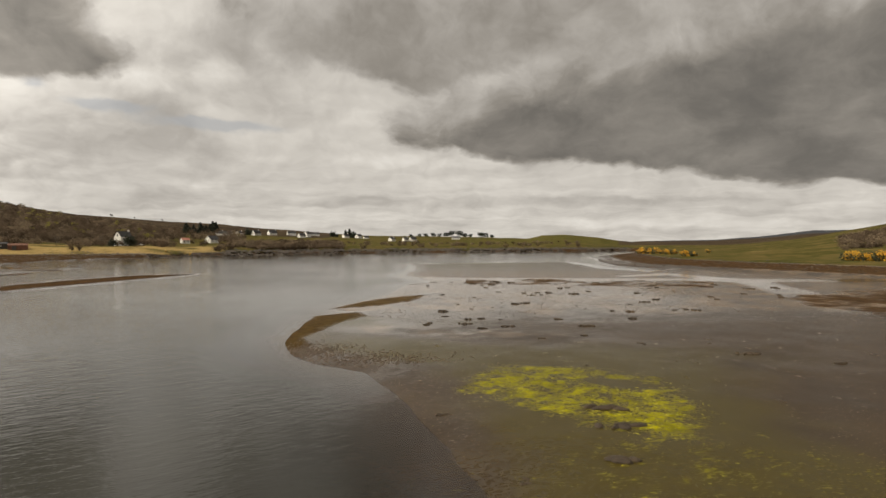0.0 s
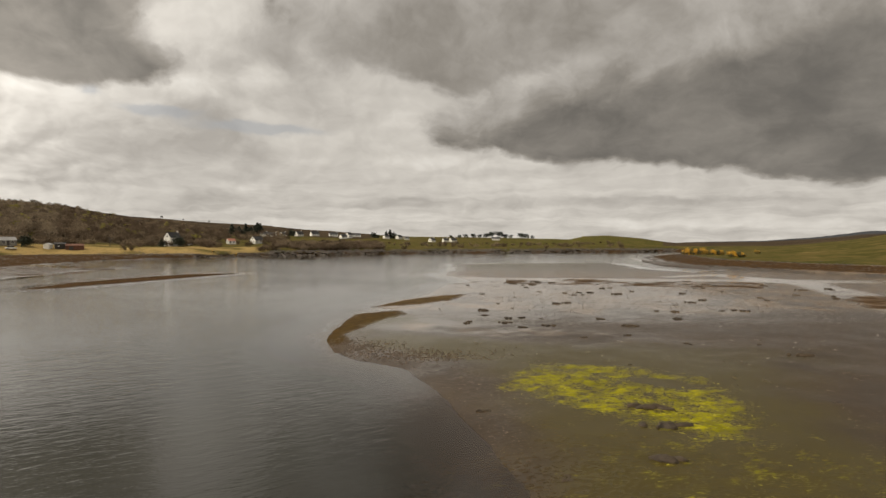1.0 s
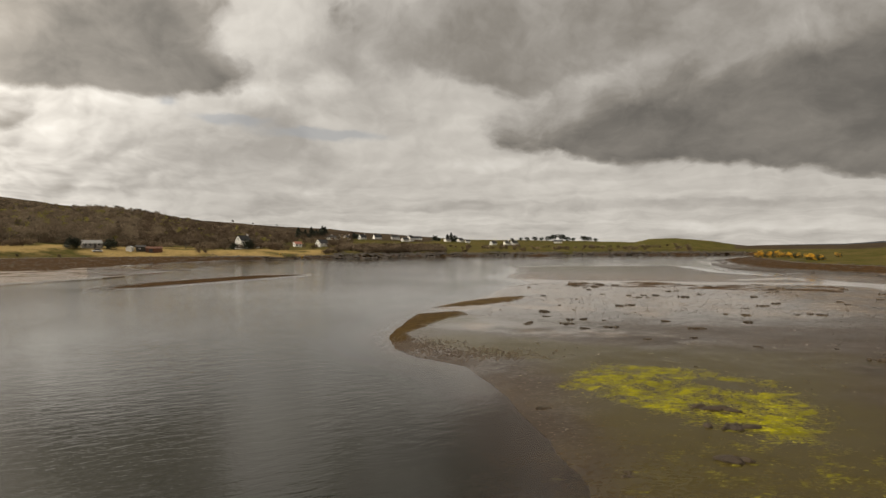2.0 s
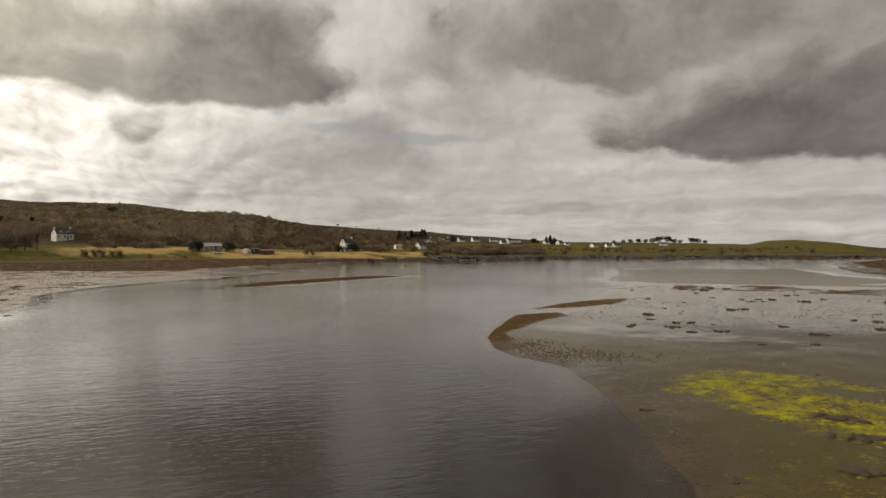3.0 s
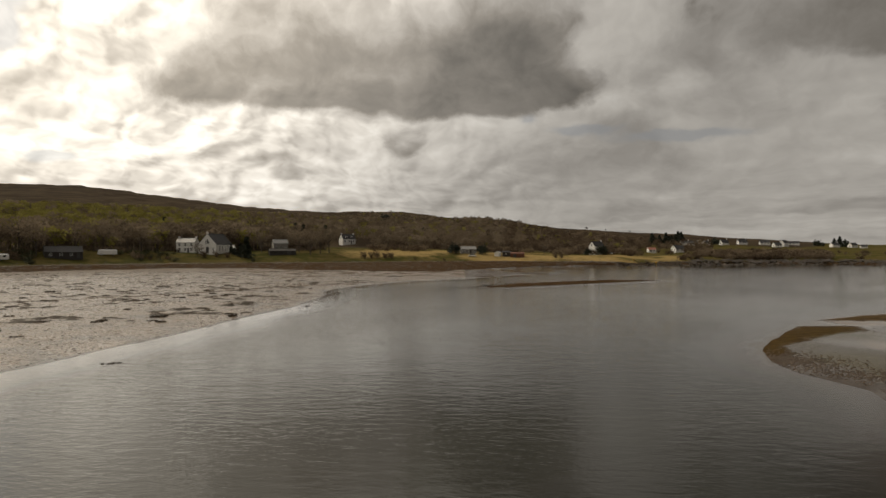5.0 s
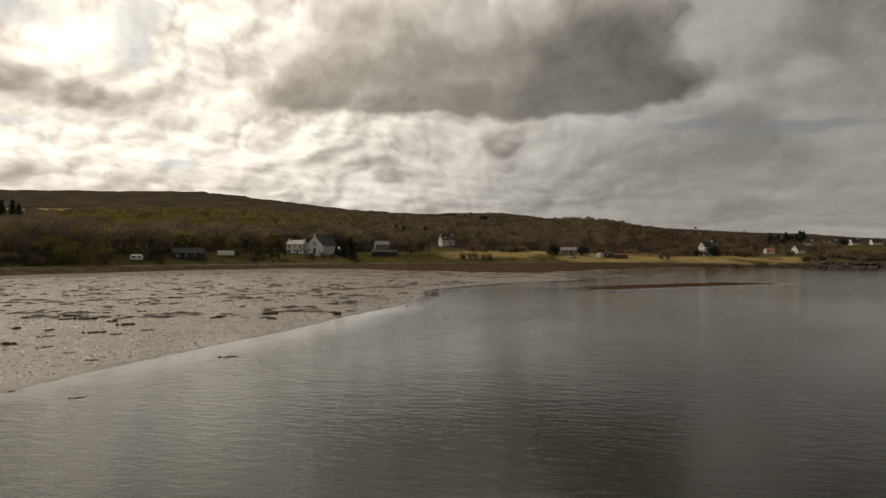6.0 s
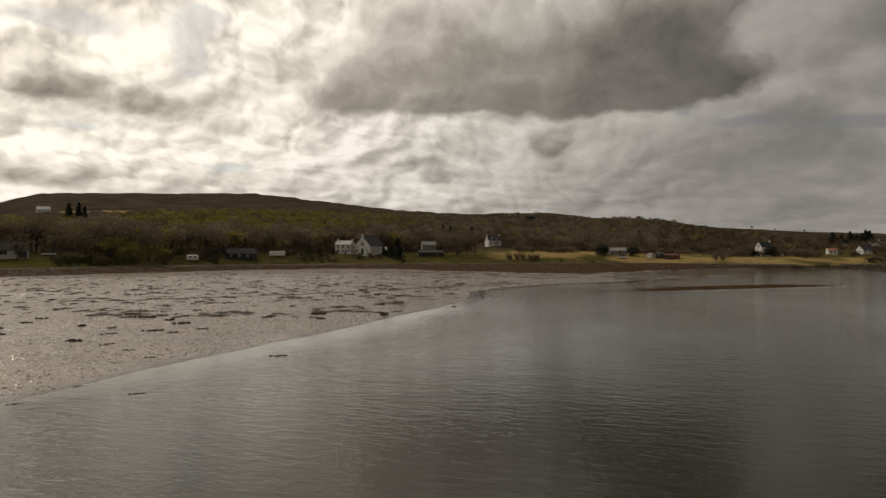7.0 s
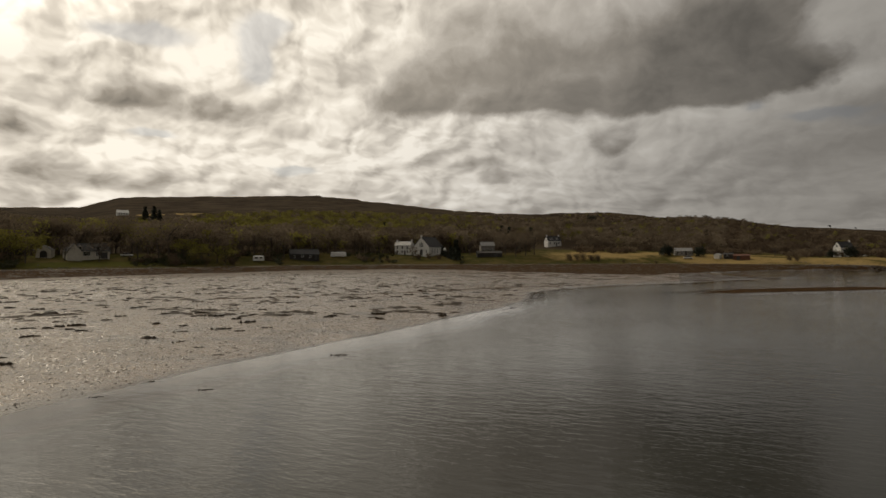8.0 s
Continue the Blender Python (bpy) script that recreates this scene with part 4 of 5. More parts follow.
caravan = top("caravan", "small rounded white caravan under bare trees", "caravan", spot(78.0, 273, -5))
part("body", rounded(4.6, 2.1, 0.4, 2.55, 0.75), PAINT, caravan)
part("side_window", box(bmesh.new(), -1.5, -0.3, -1.07, -1.04, 1.3, 1.9), GLASS, caravan)
part("side_window", box(bmesh.new(), 0.6, 1.5, -1.07, -1.04, 1.3, 1.9), GLASS, caravan)
part("drawbar", box(bmesh.new(), 2.3, 3.3, -0.06, 0.06, 0.42, 0.52), RUBBER, caravan)
for y in (-0.95, 0.95):
    wheel(caravan, 0.0, y, 0.33)


def car(label, az, r, turn):
    ob = top("car", label, "car", spot(az, r, turn), "parked cars")
    part("body", rounded(4.2, 1.75, 0.3, 0.85, 0.16), PAINT, ob)
    part("cabin", rounded(2.4, 1.55, 0.85, 1.42, 0.3), GLASS, ob)
    part("roof", box(bmesh.new(), -0.95, 0.75, -0.62, 0.62, 1.4, 1.46, 0.02), PAINT, ob)
    for x in (-1.3, 1.3):
        for y in (-0.8, 0.8):
            wheel(ob, x, y, 0.32)
    for y in (-0.6, 0.6):
        part("headlight", box(bmesh.new(), -2.12, -2.08, y - 0.18, y + 0.18, 0.6, 0.74), FRAME, ob)


car("white car parked on grass beside the bungalow", 39.2, 333, 10)
car("white car parked near the road by the lodge", 88.6, 262, 20)
car("pale car parked under trees beside the track", 90.3, 266, -10)
car("white car parked by the villa on the slope", 26.4, 390, 0)


# ---- plants ----
def fluff(rng, centres, size, slim=0.35):
    """Small leaf or twig triangles about the given centres."""
    n = len(centres)
    a = rng.normal(size=(n, 3))
    a /= np.linalg.norm(a, axis=1)[:, None]
    b = np.cross(a, rng.normal(size=(n, 3)))
    b /= np.linalg.norm(b, axis=1)[:, None]
    s = size * rng.uniform(0.6, 1.4, (n, 1))
    v = np.stack([centres + a * s * 0.6, centres - a * s * 0.5 + b * s * slim, centres - a * s * 0.5 - b * s * slim], 1).reshape(-1, 3)
    return v, np.arange(3 * n).reshape(-1, 3)


def spike(p, q, ra, rb, sides=4):
    """A tapered stick as triangles."""
    p, q = np.array(p, float), np.array(q, float)
    d = (q - p) / np.linalg.norm(q - p)
    u = np.cross(d, (0.3, 0.9, 0.2))
    u /= np.linalg.norm(u)
    w = np.cross(d, u)
    ang = np.arange(sides) * 2 * np.pi / sides
    ring = np.cos(ang)[:, None] * u + np.sin(ang)[:, None] * w
    v = np.concatenate([p + ring * ra, q + ring * rb])
    f = []
    for i in range(sides):
        j = (i + 1) % sides
        f += [(i, j, sides + j), (i, sides + j, sides + i)]
    return v, np.array(f)


def join(pieces):
    vs, fs, n = [], [], 0
    for v, f in pieces:
        vs.append(v)
        fs.append(f + n)
        n += len(v)
    return np.concatenate(vs), np.concatenate(fs)


def broadleaf(seed, height=8.0, spread=3.2, twigs=110, limbs=9, size=0.85, slim=0.3):
    """Trunk with limbs, and a crown of twigs gathered round the limb ends with gaps between."""
    rng = np.random.RandomState(seed)
    wood, tips = [spike((0, 0, -0.4), (rng.uniform(-0.2, 0.2), rng.uniform(-0.2, 0.2), height * 0.62), height * 0.028, height * 0.012)], []
    for i in range(limbs):
        a = i * 2.4 + rng.uniform(-0.4, 0.4)
        z0 = height * rng.uniform(0.2, 0.58)
        reach = spread * rng.uniform(0.55, 1.05)
        end = np.array([np.cos(a) * reach, np.sin(a) * reach, min(height * 0.96, z0 + height * rng.uniform(0.2, 0.42))])
        wood.append(spike((0, 0, z0), end, height * 0.012, 0.02, 3))
        tips.append(end)
        for _ in range(2):
            e2 = end + rng.normal(size=3) * spread * 0.3 + (0, 0, height * 0.07)
            wood.append(spike(end * 0.6 + np.array([0, 0, z0 * 0.4]), e2, 0.05, 0.015, 3))
            tips.append(e2)
    tips.append(np.array([0, 0, height * 0.95]))
    tips = np.array(tips)
    c = tips[rng.randint(len(tips), size=twigs)] + rng.normal(size=(twigs, 3)) * (spread * 0.26, spread * 0.26, height * 0.075)
    c[:, 2] = np.clip(c[:, 2], height * 0.16, height * 1.04)
    return join(wood), fluff(rng, c, size, slim)


def conifer(seed, height=10.0, spread=2.3, layers=11):
    rng = np.random.RandomState(seed)
    crown = []
    for i in range(layers):
        t = i / (layers - 1)
        z, w = height * (0.1 + 0.9 * t), spread * (1 - t) ** 0.8 + 0.12
        for k in range(9):
            a = k * 0.7 + i * 1.1 + rng.uniform(-0.2, 0.2)
            q = np.array([np.cos(a) * w * rng.uniform(0.75, 1.15), np.sin(a) * w * rng.uniform(0.75, 1.15), z - 0.12 * w - rng.uniform(0, 0.3)])
            crown.append(fluff(rng, np.array([q * s + np.array([0, 0, z]) * (1 - s) for s in (0.35, 0.7, 0.95)]) + rng.normal(size=(3, 3)) * 0.15, height * 0.14, 0.5))
    return spike((0, 0, -0.4), (0, 0, height * 0.9), height * 0.025, 0.03, 6), join(crown)


def round_bush(seed, height=3.0, spread=2.0, leaves=260, size=0.5, slim=0.5):
    """A dense round bush; the leaves lie in lobes of uneven size."""
    rng = np.random.RandomState(seed)
    lobes = np.stack([rng.normal(size=14) * spread * 0.42, rng.normal(size=14) * spread * 0.42, rng.uniform(0.25, 0.8, 14) * height], 1)
    c = lobes[rng.randint(14, size=leaves)] + rng.normal(size=(leaves, 3)) * (spread * 0.24, spread * 0.24, height * 0.15)
    c[:, 2] = np.clip(np.abs(c[:, 2]), 0.05, height * 1.1)
    stems = join([spike((0, 0, -0.3), l * (0.7, 0.7, 0.9), 0.06, 0.02, 3) for l in lobes[:6]])
    return stems, fluff(rng, c, size, slim)


def mesh_of(name, v, f, mat, tint=None):
    me = bpy.data.meshes.new(name)
    me.vertices.add(len(v))
    me.vertices.foreach_set("co", np.ascontiguousarray(v, np.float32).ravel())
    me.loops.add(f.size)
    me.loops.foreach_set("vertex_index", np.ascontiguousarray(f, np.int32).ravel())
    me.polygons.add(len(f))
    me.polygons.foreach_set("loop_start", np.arange(len(f), dtype=np.int32) * 3)
    me.update(calc_edges=True)
    me.attributes.new("tint", "FLOAT", "POINT").data.foreach_set("value", np.full(len(v), 0.5, np.float32) if tint is None else np.ascontiguousarray(tint, np.float32))
    me.materials.append(mat)
    return me


def scatter(name, label, mat, shapes, x, y, scale, seed, sink=0.15):
    """One joined mesh of plants of the given shapes at points in plan."""
    rng = np.random.RandomState(seed)
    z = lay(x, y)[0]
    kind = rng.randint(len(shapes), size=len(x))
    turn, tint = rng.uniform(0, 2 * np.pi, len(x)), np.clip(rng.normal(0.5, 0.36, len(x)), 0, 1)
    tall = scale * rng.uniform(0.85, 1.2, len(x))
    vs, fs, ts, n = [], [], [], 0
    for k, (v, f) in enumerate(shapes):
        pick = np.where(kind == k)[0]
        c, s = np.cos(turn[pick])[:, None], np.sin(turn[pick])[:, None]
        w = scale[pick][:, None]
        out = np.stack([(v[:, 0] * c - v[:, 1] * s) * w + x[pick][:, None], (v[:, 0] * s + v[:, 1] * c) * w + y[pick][:, None], v[:, 2] * tall[pick][:, None] + z[pick][:, None] - sink], -1)
        vs.append(out.reshape(-1, 3))
        fs.append((f[None] + (np.arange(len(pick)) * len(v))[:, None, None] + n).reshape(-1, 3))
        ts.append(np.repeat(tint[pick], len(v)))
        n += len(pick) * len(v)
    ob = new(name, mesh_of(name, np.concatenate(vs), np.concatenate(fs), mat, np.concatenate(ts)))
    return tagged(ob, label, "trees" if "wood" in name else "plants", kind="stuff")


def polar_points(rng, n, az0, az1, r0, r1):
    az, r = rng.uniform(az0, az1, n), np.sqrt(rng.uniform(r0 * r0, r1 * r1, n))
    return az, r, -r * np.sin(np.radians(az)), r * np.cos(np.radians(az))


# clearings round the buildings: bearing, distance, half width in degrees, depth kept free before and behind
CLEAR = [(62.6, 314, 3.0, 40, 14), (57.0, 318, 2.2, 32, 10), (50.9, 418, 2.2, 100, 12), (91.6, 257, 3.2, 26, 10), (94.4, 258, 1.6, 26, 8), (88.9, 908, 1.6, 130, 20), (74, 287, 2.0, 22, 8), (71, 295, 1.8, 26, 5),
         (78, 272, 1.3, 20, 5), (39.6, 341, 2.4, 40, 10), (27.7, 386, 2.0, 70, 10), (23, 452, 1.3, 80, 10), (20.8, 468, 1.6, 80, 10)]


def open_ground(az, r):
    free = np.zeros(len(az), bool)
    for a, d, w, before, behind in CLEAR:
        free |= (np.abs(az - a) < w) & (r > d - before) & (r < d + behind)
    return free


def woodland(az, r):
    """How thickly trees stand at a bearing and distance (0 to 1)."""
    d = r - shore_at(az, 2)
    near = np.interp(az, [18, 24, 30, 36, 41, 47, 53, 55, 58, 70, 84, 88, 100], [150, 110, 85, 66, 62, 66, 60, 34, 34, 26, 22, 34, 30])
    far = np.interp(az, [18, 24, 30, 36, 42, 54, 60, 75, 83, 86, 91, 93, 100], [330, 420, 560, 720, 640, 600, 640, 600, 520, 330, 330, 520, 560])
    thick = np.interp(az, [18, 24, 31, 36, 54, 60, 100], [0.18, 0.32, 0.5, 0.72, 0.85, 1.0, 1.0])
    x, y = -r * np.sin(np.radians(az)), r * np.cos(np.radians(az))
    return np.where((d > near) & (d < far), thick, 0) * np.clip(0.85 + 0.45 * wobble(x, y, 90.0, 21), 0.2, 1)


rng = np.random.RandomState(11)
az, r, x, y = polar_points(rng, 30000, 18, 101, 262, 1120)
keep = (rng.uniform(size=len(az)) < woodland(az, r) * np.interp(r, [262, 420, 700, 1100], [1.0, 0.80, 0.50, 0.36])) & ~open_ground(az, r)
az, r, x, y = az[keep], r[keep], x[keep], y[keep]
d = r - shore_at(az, 2)
leafy = np.interp(az, [20, 54, 62, 90, 94, 100], [0.04, 0.10, 0.45, 0.50, 0.40, 0.35]) * np.where(d > 150, 1.7, 0.18) + 0.10 * (az > 86)
leafing = rng.uniform(size=len(az)) < leafy
low = np.interp(az, [18, 40, 52, 60], [0.68, 0.82, 0.92, 1.0])
scale = rng.uniform(0.55, 1.2, len(az)) * low * np.where((az > 56) & (d < 110), 1.35, 1.0) * np.where((az > 40) & (az < 56) & (d > 380), 0.7, 1.0)
BARE_SHAPES = [broadleaf(s, 8.0, 3.5, 165, 5, 0.84, 0.38) for s in (1, 2, 3, 4, 5)]
LEAF_SHAPES = [broadleaf(s, 7.5, 3.1, 140, 4, 0.80, 0.42) for s in (6, 7, 8, 9)]
slope = (az < 36) & ~leafing
bare = ~slope & ~leafing
scatter("bare_woodland", "grey-brown leafless woodland covering the hillside", BARE, [join(s) for s in BARE_SHAPES], x[bare], y[bare], scale[bare], 31)
scatter("slope_woodland", "thin pale brown leafless woodland above the shore field", SCRUB, [join(s) for s in BARE_SHAPES], x[slope], y[slope], scale[slope], 33)
scatter("budding_woodland", "woodland with fresh yellow-green buds on the hillside", BUDS, [join(s) for s in LEAF_SHAPES], x[leafing], y[leafing], scale[leafing] * 0.95, 32)
BUSH_SHAPES = [join(round_bush(s, 2.4, 2.0, 130, 0.55, 0.3)) for s in (41, 42, 43, 44)]


def thicket(name, label, mat, n, az0, az1, d0, d1, s0, s1, seed, thin=0.35):
    g = np.random.RandomState(seed)
    a, q = g.uniform(az0, az1, n), g.uniform(d0, d1, n)
    rr = shore_at(a, 2) + q
    px, py = -rr * np.sin(np.radians(a)), rr * np.cos(np.radians(a))
    ok = (wobble(px, py, 45.0, seed) > thin - 0.55) & ~open_ground(a, rr)
    return scatter(name, label, mat, BUSH_SHAPES, px[ok], py[ok], g.uniform(s0, s1, ok.sum()), seed)


thicket("shore_scrub", "rusty brown winter scrub along the rocky shore", SCRUB, 620, 9.5, 20.5, 4, 85, 0.8, 1.7, 51, 0.3)
thicket("slope_scrub", "brown winter scrub between gardens on the slope", SCRUB, 700, 18, 36, 30, 260, 0.7, 1.8, 52, 0.55)
thicket("field_edge_scrub", "bare bushes along the edge of the straw field", SCRUB, 240, 36, 56, 36, 84, 0.6, 1.5, 53, 0.55)
thicket("bank_scrub", "low bare bushes on the grassy shore bank", SCRUB, 420, 54, 100, 8, 40, 0.45, 1.1, 54, 0.62)
thicket("bank_bushes", "dark green low bushes along the grassy shore bank", GORSE, 520, 56, 101, 3, 24, 0.35, 0.95, 57, 0.4)
thicket("far_scrub", "dark low scrub on the far green slope", SCRUB, 260, -13, 9, 8, 140, 0.6, 1.3, 55, 0.75)
g = np.random.RandomState(61)
a, q = g.uniform(-42, -33.2, 480), g.uniform(232, 345, 480)
scatter("east_hill_scrub", "reddish brown leafless scrub on the grass hill", SCRUB, BUSH_SHAPES, -q * np.sin(np.radians(a)), q * np.cos(np.radians(a)), g.uniform(0.5, 1.05, 480), 62)


def plant(name, label, category, shape, mats, m, group="", parts=("trunk", "crown")):
    ob = top(name, label, category, m, group)
    for piece, key, mat in zip(shape, parts, mats):
        new(key, mesh_of(key, piece[0], piece[1], mat)).parent = ob
    return ob


def plants(first, places, scales):
    for (az_, r_, turn_), s_ in zip(places, scales):
        c = copy_thing(first, spot(az_, r_, turn_, 0.1))
        c.scale = (s_, s_, s_)


# conifers standing over the slope, and others by the houses: bearing, distance, turn
spruce = plant("spruce", "tall dark spruce standing above the village", "tree", conifer(71, 11.0, 5.6, 13), (BARK, NEEDLE), spot(22.9, 700, 0), "spruces")
plants(spruce, [(22.3, 705, 40), (21.75, 712, 80), (21.3, 716, 150), (20.75, 712, 200), (20.5, 718, 250), (22.6, 708, 20), (21.5, 709, 60), (21.0, 705, 99), (9.1, 812, 30), (8.75, 815, 70), (8.4, 811, 190), (8.2, 818, 260)], [0.8, 1.0, 0.75, 1.15, 1.05, 0.6, 0.7, 0.85, 0.85, 1.0, 0.75, 0.6])
shore_spruce = plant("dark_conifer", "dark conifer beside the white church house", "tree", conifer(72, 9.5, 2.7, 10), (BARK, NEEDLE), spot(59.9, 299, 0), "garden conifers")
plants(shore_spruce, [(60.4, 303, 60), (87.2, 735, 20), (86.5, 740, 120), (86.1, 738, 220), (66.6, 560, 30), (55.6, 470, 70), (54.9, 474, 10), (52.9, 460, 50), (61.2, 309, 100)], [0.62, 1.5, 1.6, 1.2, 1.0, 1.2, 1.1, 1.0, 0.5])
yew = plant("yew", "dense dark round yew in front of a white house", "tree", round_bush(73, 6.0, 2.6, 700, 0.66, 0.5), (BARK, NEEDLE), spot(27.3, 372, 0), "dark round trees", ("stem", "crown"))
plants(yew, [(28.6, 374, 50), (17.9, 690, 90), (17.6, 700, 130), (10.3, 791, 10), (9.9, 800, 60), (40.9, 338, 30), (38.2, 340, 200), (41.3, 342, 80), (47.4, 700, 10), (60.9, 306, 300), (43.6, 520, 10)],
       [0.7, 1.25, 1.0, 1.2, 0.8, 0.95, 0.9, 0.7, 2.0, 0.6, 1.2])
far_tree = plant("hedgerow_tree", "dark hedgerow tree on the distant skyline", "tree", broadleaf(74, 8.0, 3.4, 420, 10, 0.9, 0.5), (BARK, NEEDLE), spot(-4.0, 900, 0), "skyline trees")
plants(far_tree, [(1.6, 930, 10), (0.9, 920, 60), (0.3, 930, 130), (-0.3, 925, 170), (-0.75, 930, 220), (-1.6, 910, 20), (-2.1, 915, 90), (-2.6, 930, 140), (-3.6, 905, 40), (-4.6, 920, 70), (2.2, 940, 100), (3.0, 940, 33), (28.6, 1165, 10), (26.9, 1180, 70), (24.8, 1190, 20)],
       [0.8, 0.9, 0.8, 1.0, 1.25, 1.35, 0.9, 0.75, 1.1, 0.7, 0.7, 0.6, 0.5, 0.35, 0.4])
shore_tree = plant("bare_tree", "large leafless tree on the bank above the wrack", "tree", broadleaf(75, 11.0, 4.2, 520, 14, 0.75, 0.16), (BARK, BARE), spot(54.3, 309, 0), "bare shore trees")
plants(shore_tree, [(53.4, 312, 40), (55.3, 316, 100), (52.6, 315, 170), (58.6, 315, 220), (64.0, 300, 20), (68.4, 308, 70), (81.5, 262, 40), (83.6, 266, 90), (86.2, 258, 10), (87.8, 254, 140), (90.6, 251, 30), (93.0, 250, 80), (96.4, 256, 200),
                    (32.5, 366, 10), (29.4, 380, 60), (75.8, 284, 15), (79.6, 280, 64), (97.8, 268, 5), (96.2, 274, 50), (94.8, 272, 90), (93.4, 276, 130), (92.2, 270, 10), (89.8, 272, 70), (88.2, 276, 20), (85.4, 270, 140), (84.4, 278, 200), (82.2, 274, 33), (78.4, 290, 71), (76.9, 292, 12), (73.2, 300, 95), (71.2, 308, 140), (69.4, 312, 60)], [1.0, 0.9, 1.05, 0.85, 0.5, 0.8, 1.0, 1.15, 0.9, 1.05, 0.8, 0.75, 0.95, 0.62, 0.55, 0.85, 0.9, 1.35, 1.3, 1.2, 1.3, 1.15, 1.25, 1.1, 1.3, 1.2, 1.15, 1.1, 1.2, 1.1, 1.0, 1.0])
leafing_tree = plant("leafing_tree", "spreading tree with pale olive-green young leaves", "tree", broadleaf(79, 8.5, 4.0, 620, 14, 0.6, 0.4), (BARK, BUDS), spot(96.6, 250, 0), "leafing shore trees")
plants(leafing_tree, [(95.6, 246, 50), (97.4, 247, 90), (84.2, 262, 20), (82.8, 258, 140), (80.8, 262, 210), (89.4, 280, 30), (92.2, 284, 60), (87.0, 276, 100), (67.2, 330, 20), (59.0, 345, 60), (73.0, 322, 100), (76.6, 300, 10), (71.9, 312, 44)],
       [1.0, 1.2, 0.9, 0.85, 0.8, 1.3, 1.4, 1.2, 1.0, 1.0, 1.0, 0.9, 0.8])
willow = plant("willow_bush", "yellow-brown willow bush at the field's edge", "bush", round_bush(76, 3.2, 2.2, 420, 0.45, 0.25), (BARK, SCRUB), spot(48.7, 306, 0), "willow bushes", ("stem", "crown"))
plants(willow, [(49.3, 305, 60), (48.1, 307, 120), (47.4, 308, 20), (46.8, 309, 90), (44.6, 311, 10), (41.8, 316, 50), (62.4, 300, 30), (63.4, 299, 88), (61.5, 300, 140), (30.9, 336, 20), (31.4, 337, 70), (82.4, 256, 0), (80.2, 260, 30), (84.8, 250, 99), (28.2, 377, 0), (27.8, 379, 60), (26.7, 380, 100), (26.2, 384, 20), (29.3, 372, 10), (22.4, 446, 0), (21.3, 460, 60), (20.2, 462, 10)],
       [1.05, 1.1, 0.9, 1.0, 0.42, 0.45, 0.9, 1.0, 0.8, 0.9, 0.8, 0.9, 1.1, 1.2, 1.1, 0.9, 1.3, 1.2, 1.0, 0.8, 0.8, 1.0])
gorse = plant("gorse_bush", "gorse bush in full yellow bloom on the shore", "bush", (round_bush(77, 2.0, 1.7, 300, 0.4, 0.5)[1], round_bush(78, 2.15, 1.75, 330, 0.3, 0.55)[1]), (GORSE, BLOOM), spot(-33.7, 190, 0), "gorse bushes", ("foliage", "bloom"))
plants(gorse, [(-34.2, 189, 30), (-34.7, 188, 70), (-35.2, 186, 120), (-35.7, 187, 200), (-36.2, 186, 250), (-36.8, 185, 10), (-17.9, 300, 30), (-18.4, 290, 80), (-18.9, 286, 140), (-19.4, 280, 10), (-19.9, 270, 60), (-20.5, 262, 100),
               (-21.7, 232, 60), (-22.1, 230, 100), (-22.5, 234, 10), (-23.6, 290, 40), (-18.2, 306, 20), (-19.1, 300, 80), (-20.9, 275, 10), (22.6, 338, 0), (24.5, 336, 40)],
       [1.0, 1.1, 0.9, 1.15, 0.9, 1.0, 0.9, 1.1, 0.8, 1.2, 0.9, 1.0, 0.85, 1.0, 0.7, 0.7, 1.2, 1.0, 0.8, 0.5, 0.45])


# ---- what lies on the mud ----
def weed_clump(seed, long=1.3, wide=0.55, tall=0.16):
    """A ragged heap of bladder wrack: flattened lobes with fronds trailing round them."""
    rng = np.random.RandomState(seed)
    bm = bmesh.new()
    for _ in range(7):
        s = rng.uniform(0.28, 0.6)
        m = Matrix.Translation((rng.normal() * long * 0.28, rng.normal() * wide * 0.26, tall * 0.1)) @ pose(0, 0, 0, 0, 0, rng.uniform(0, 360)) @ Matrix.Diagonal((long * 0.36 * s * 1.6, wide * 0.5 * s * 1.6, tall * rng.uniform(0.6, 1.2), 1))
        bmesh.ops.create_icosphere(bm, subdivisions=2, radius=1, matrix=m)
    for v in bm.verts:
        k = noise.noise(v.co * 9 + Vector((seed, 0, 0))) * 0.09
        v.co += Vector((k, noise.noise(v.co * 8 + Vector((0, seed, 3))) * 0.09, noise.noise(v.co * 11) * tall * 0.35))
    for _ in range(26):
        a, q = rng.uniform(0, 2 * np.pi), rng.uniform(0.5, 1.05)
        x, y, w = np.cos(a) * long * 0.5 * q, np.sin(a) * wide * 0.5 * q, rng.uniform(0, 2 * np.pi)
        l = rng.uniform(0.12, 0.34)
        p = [bm.verts.new((x - np.sin(w) * 0.035, y + np.cos(w) * 0.035, 0.03)), bm.verts.new((x + np.sin(w) * 0.035, y - np.cos(w) * 0.035, 0.03)), bm.verts.new((x + np.cos(w) * l, y + np.sin(w) * l, 0.012)), bm.verts.new((x, y, 0.075))]
        for f in ((0, 1, 3), (1, 2, 3), (2, 0, 3)):
            bm.faces.new([p[i] for i in f])
    return bm


def on_mud(x, y, turn=0.0):
    return pose(x, y, max(ground_z(x, y), 0.0) - 0.015, 0, 0, turn)


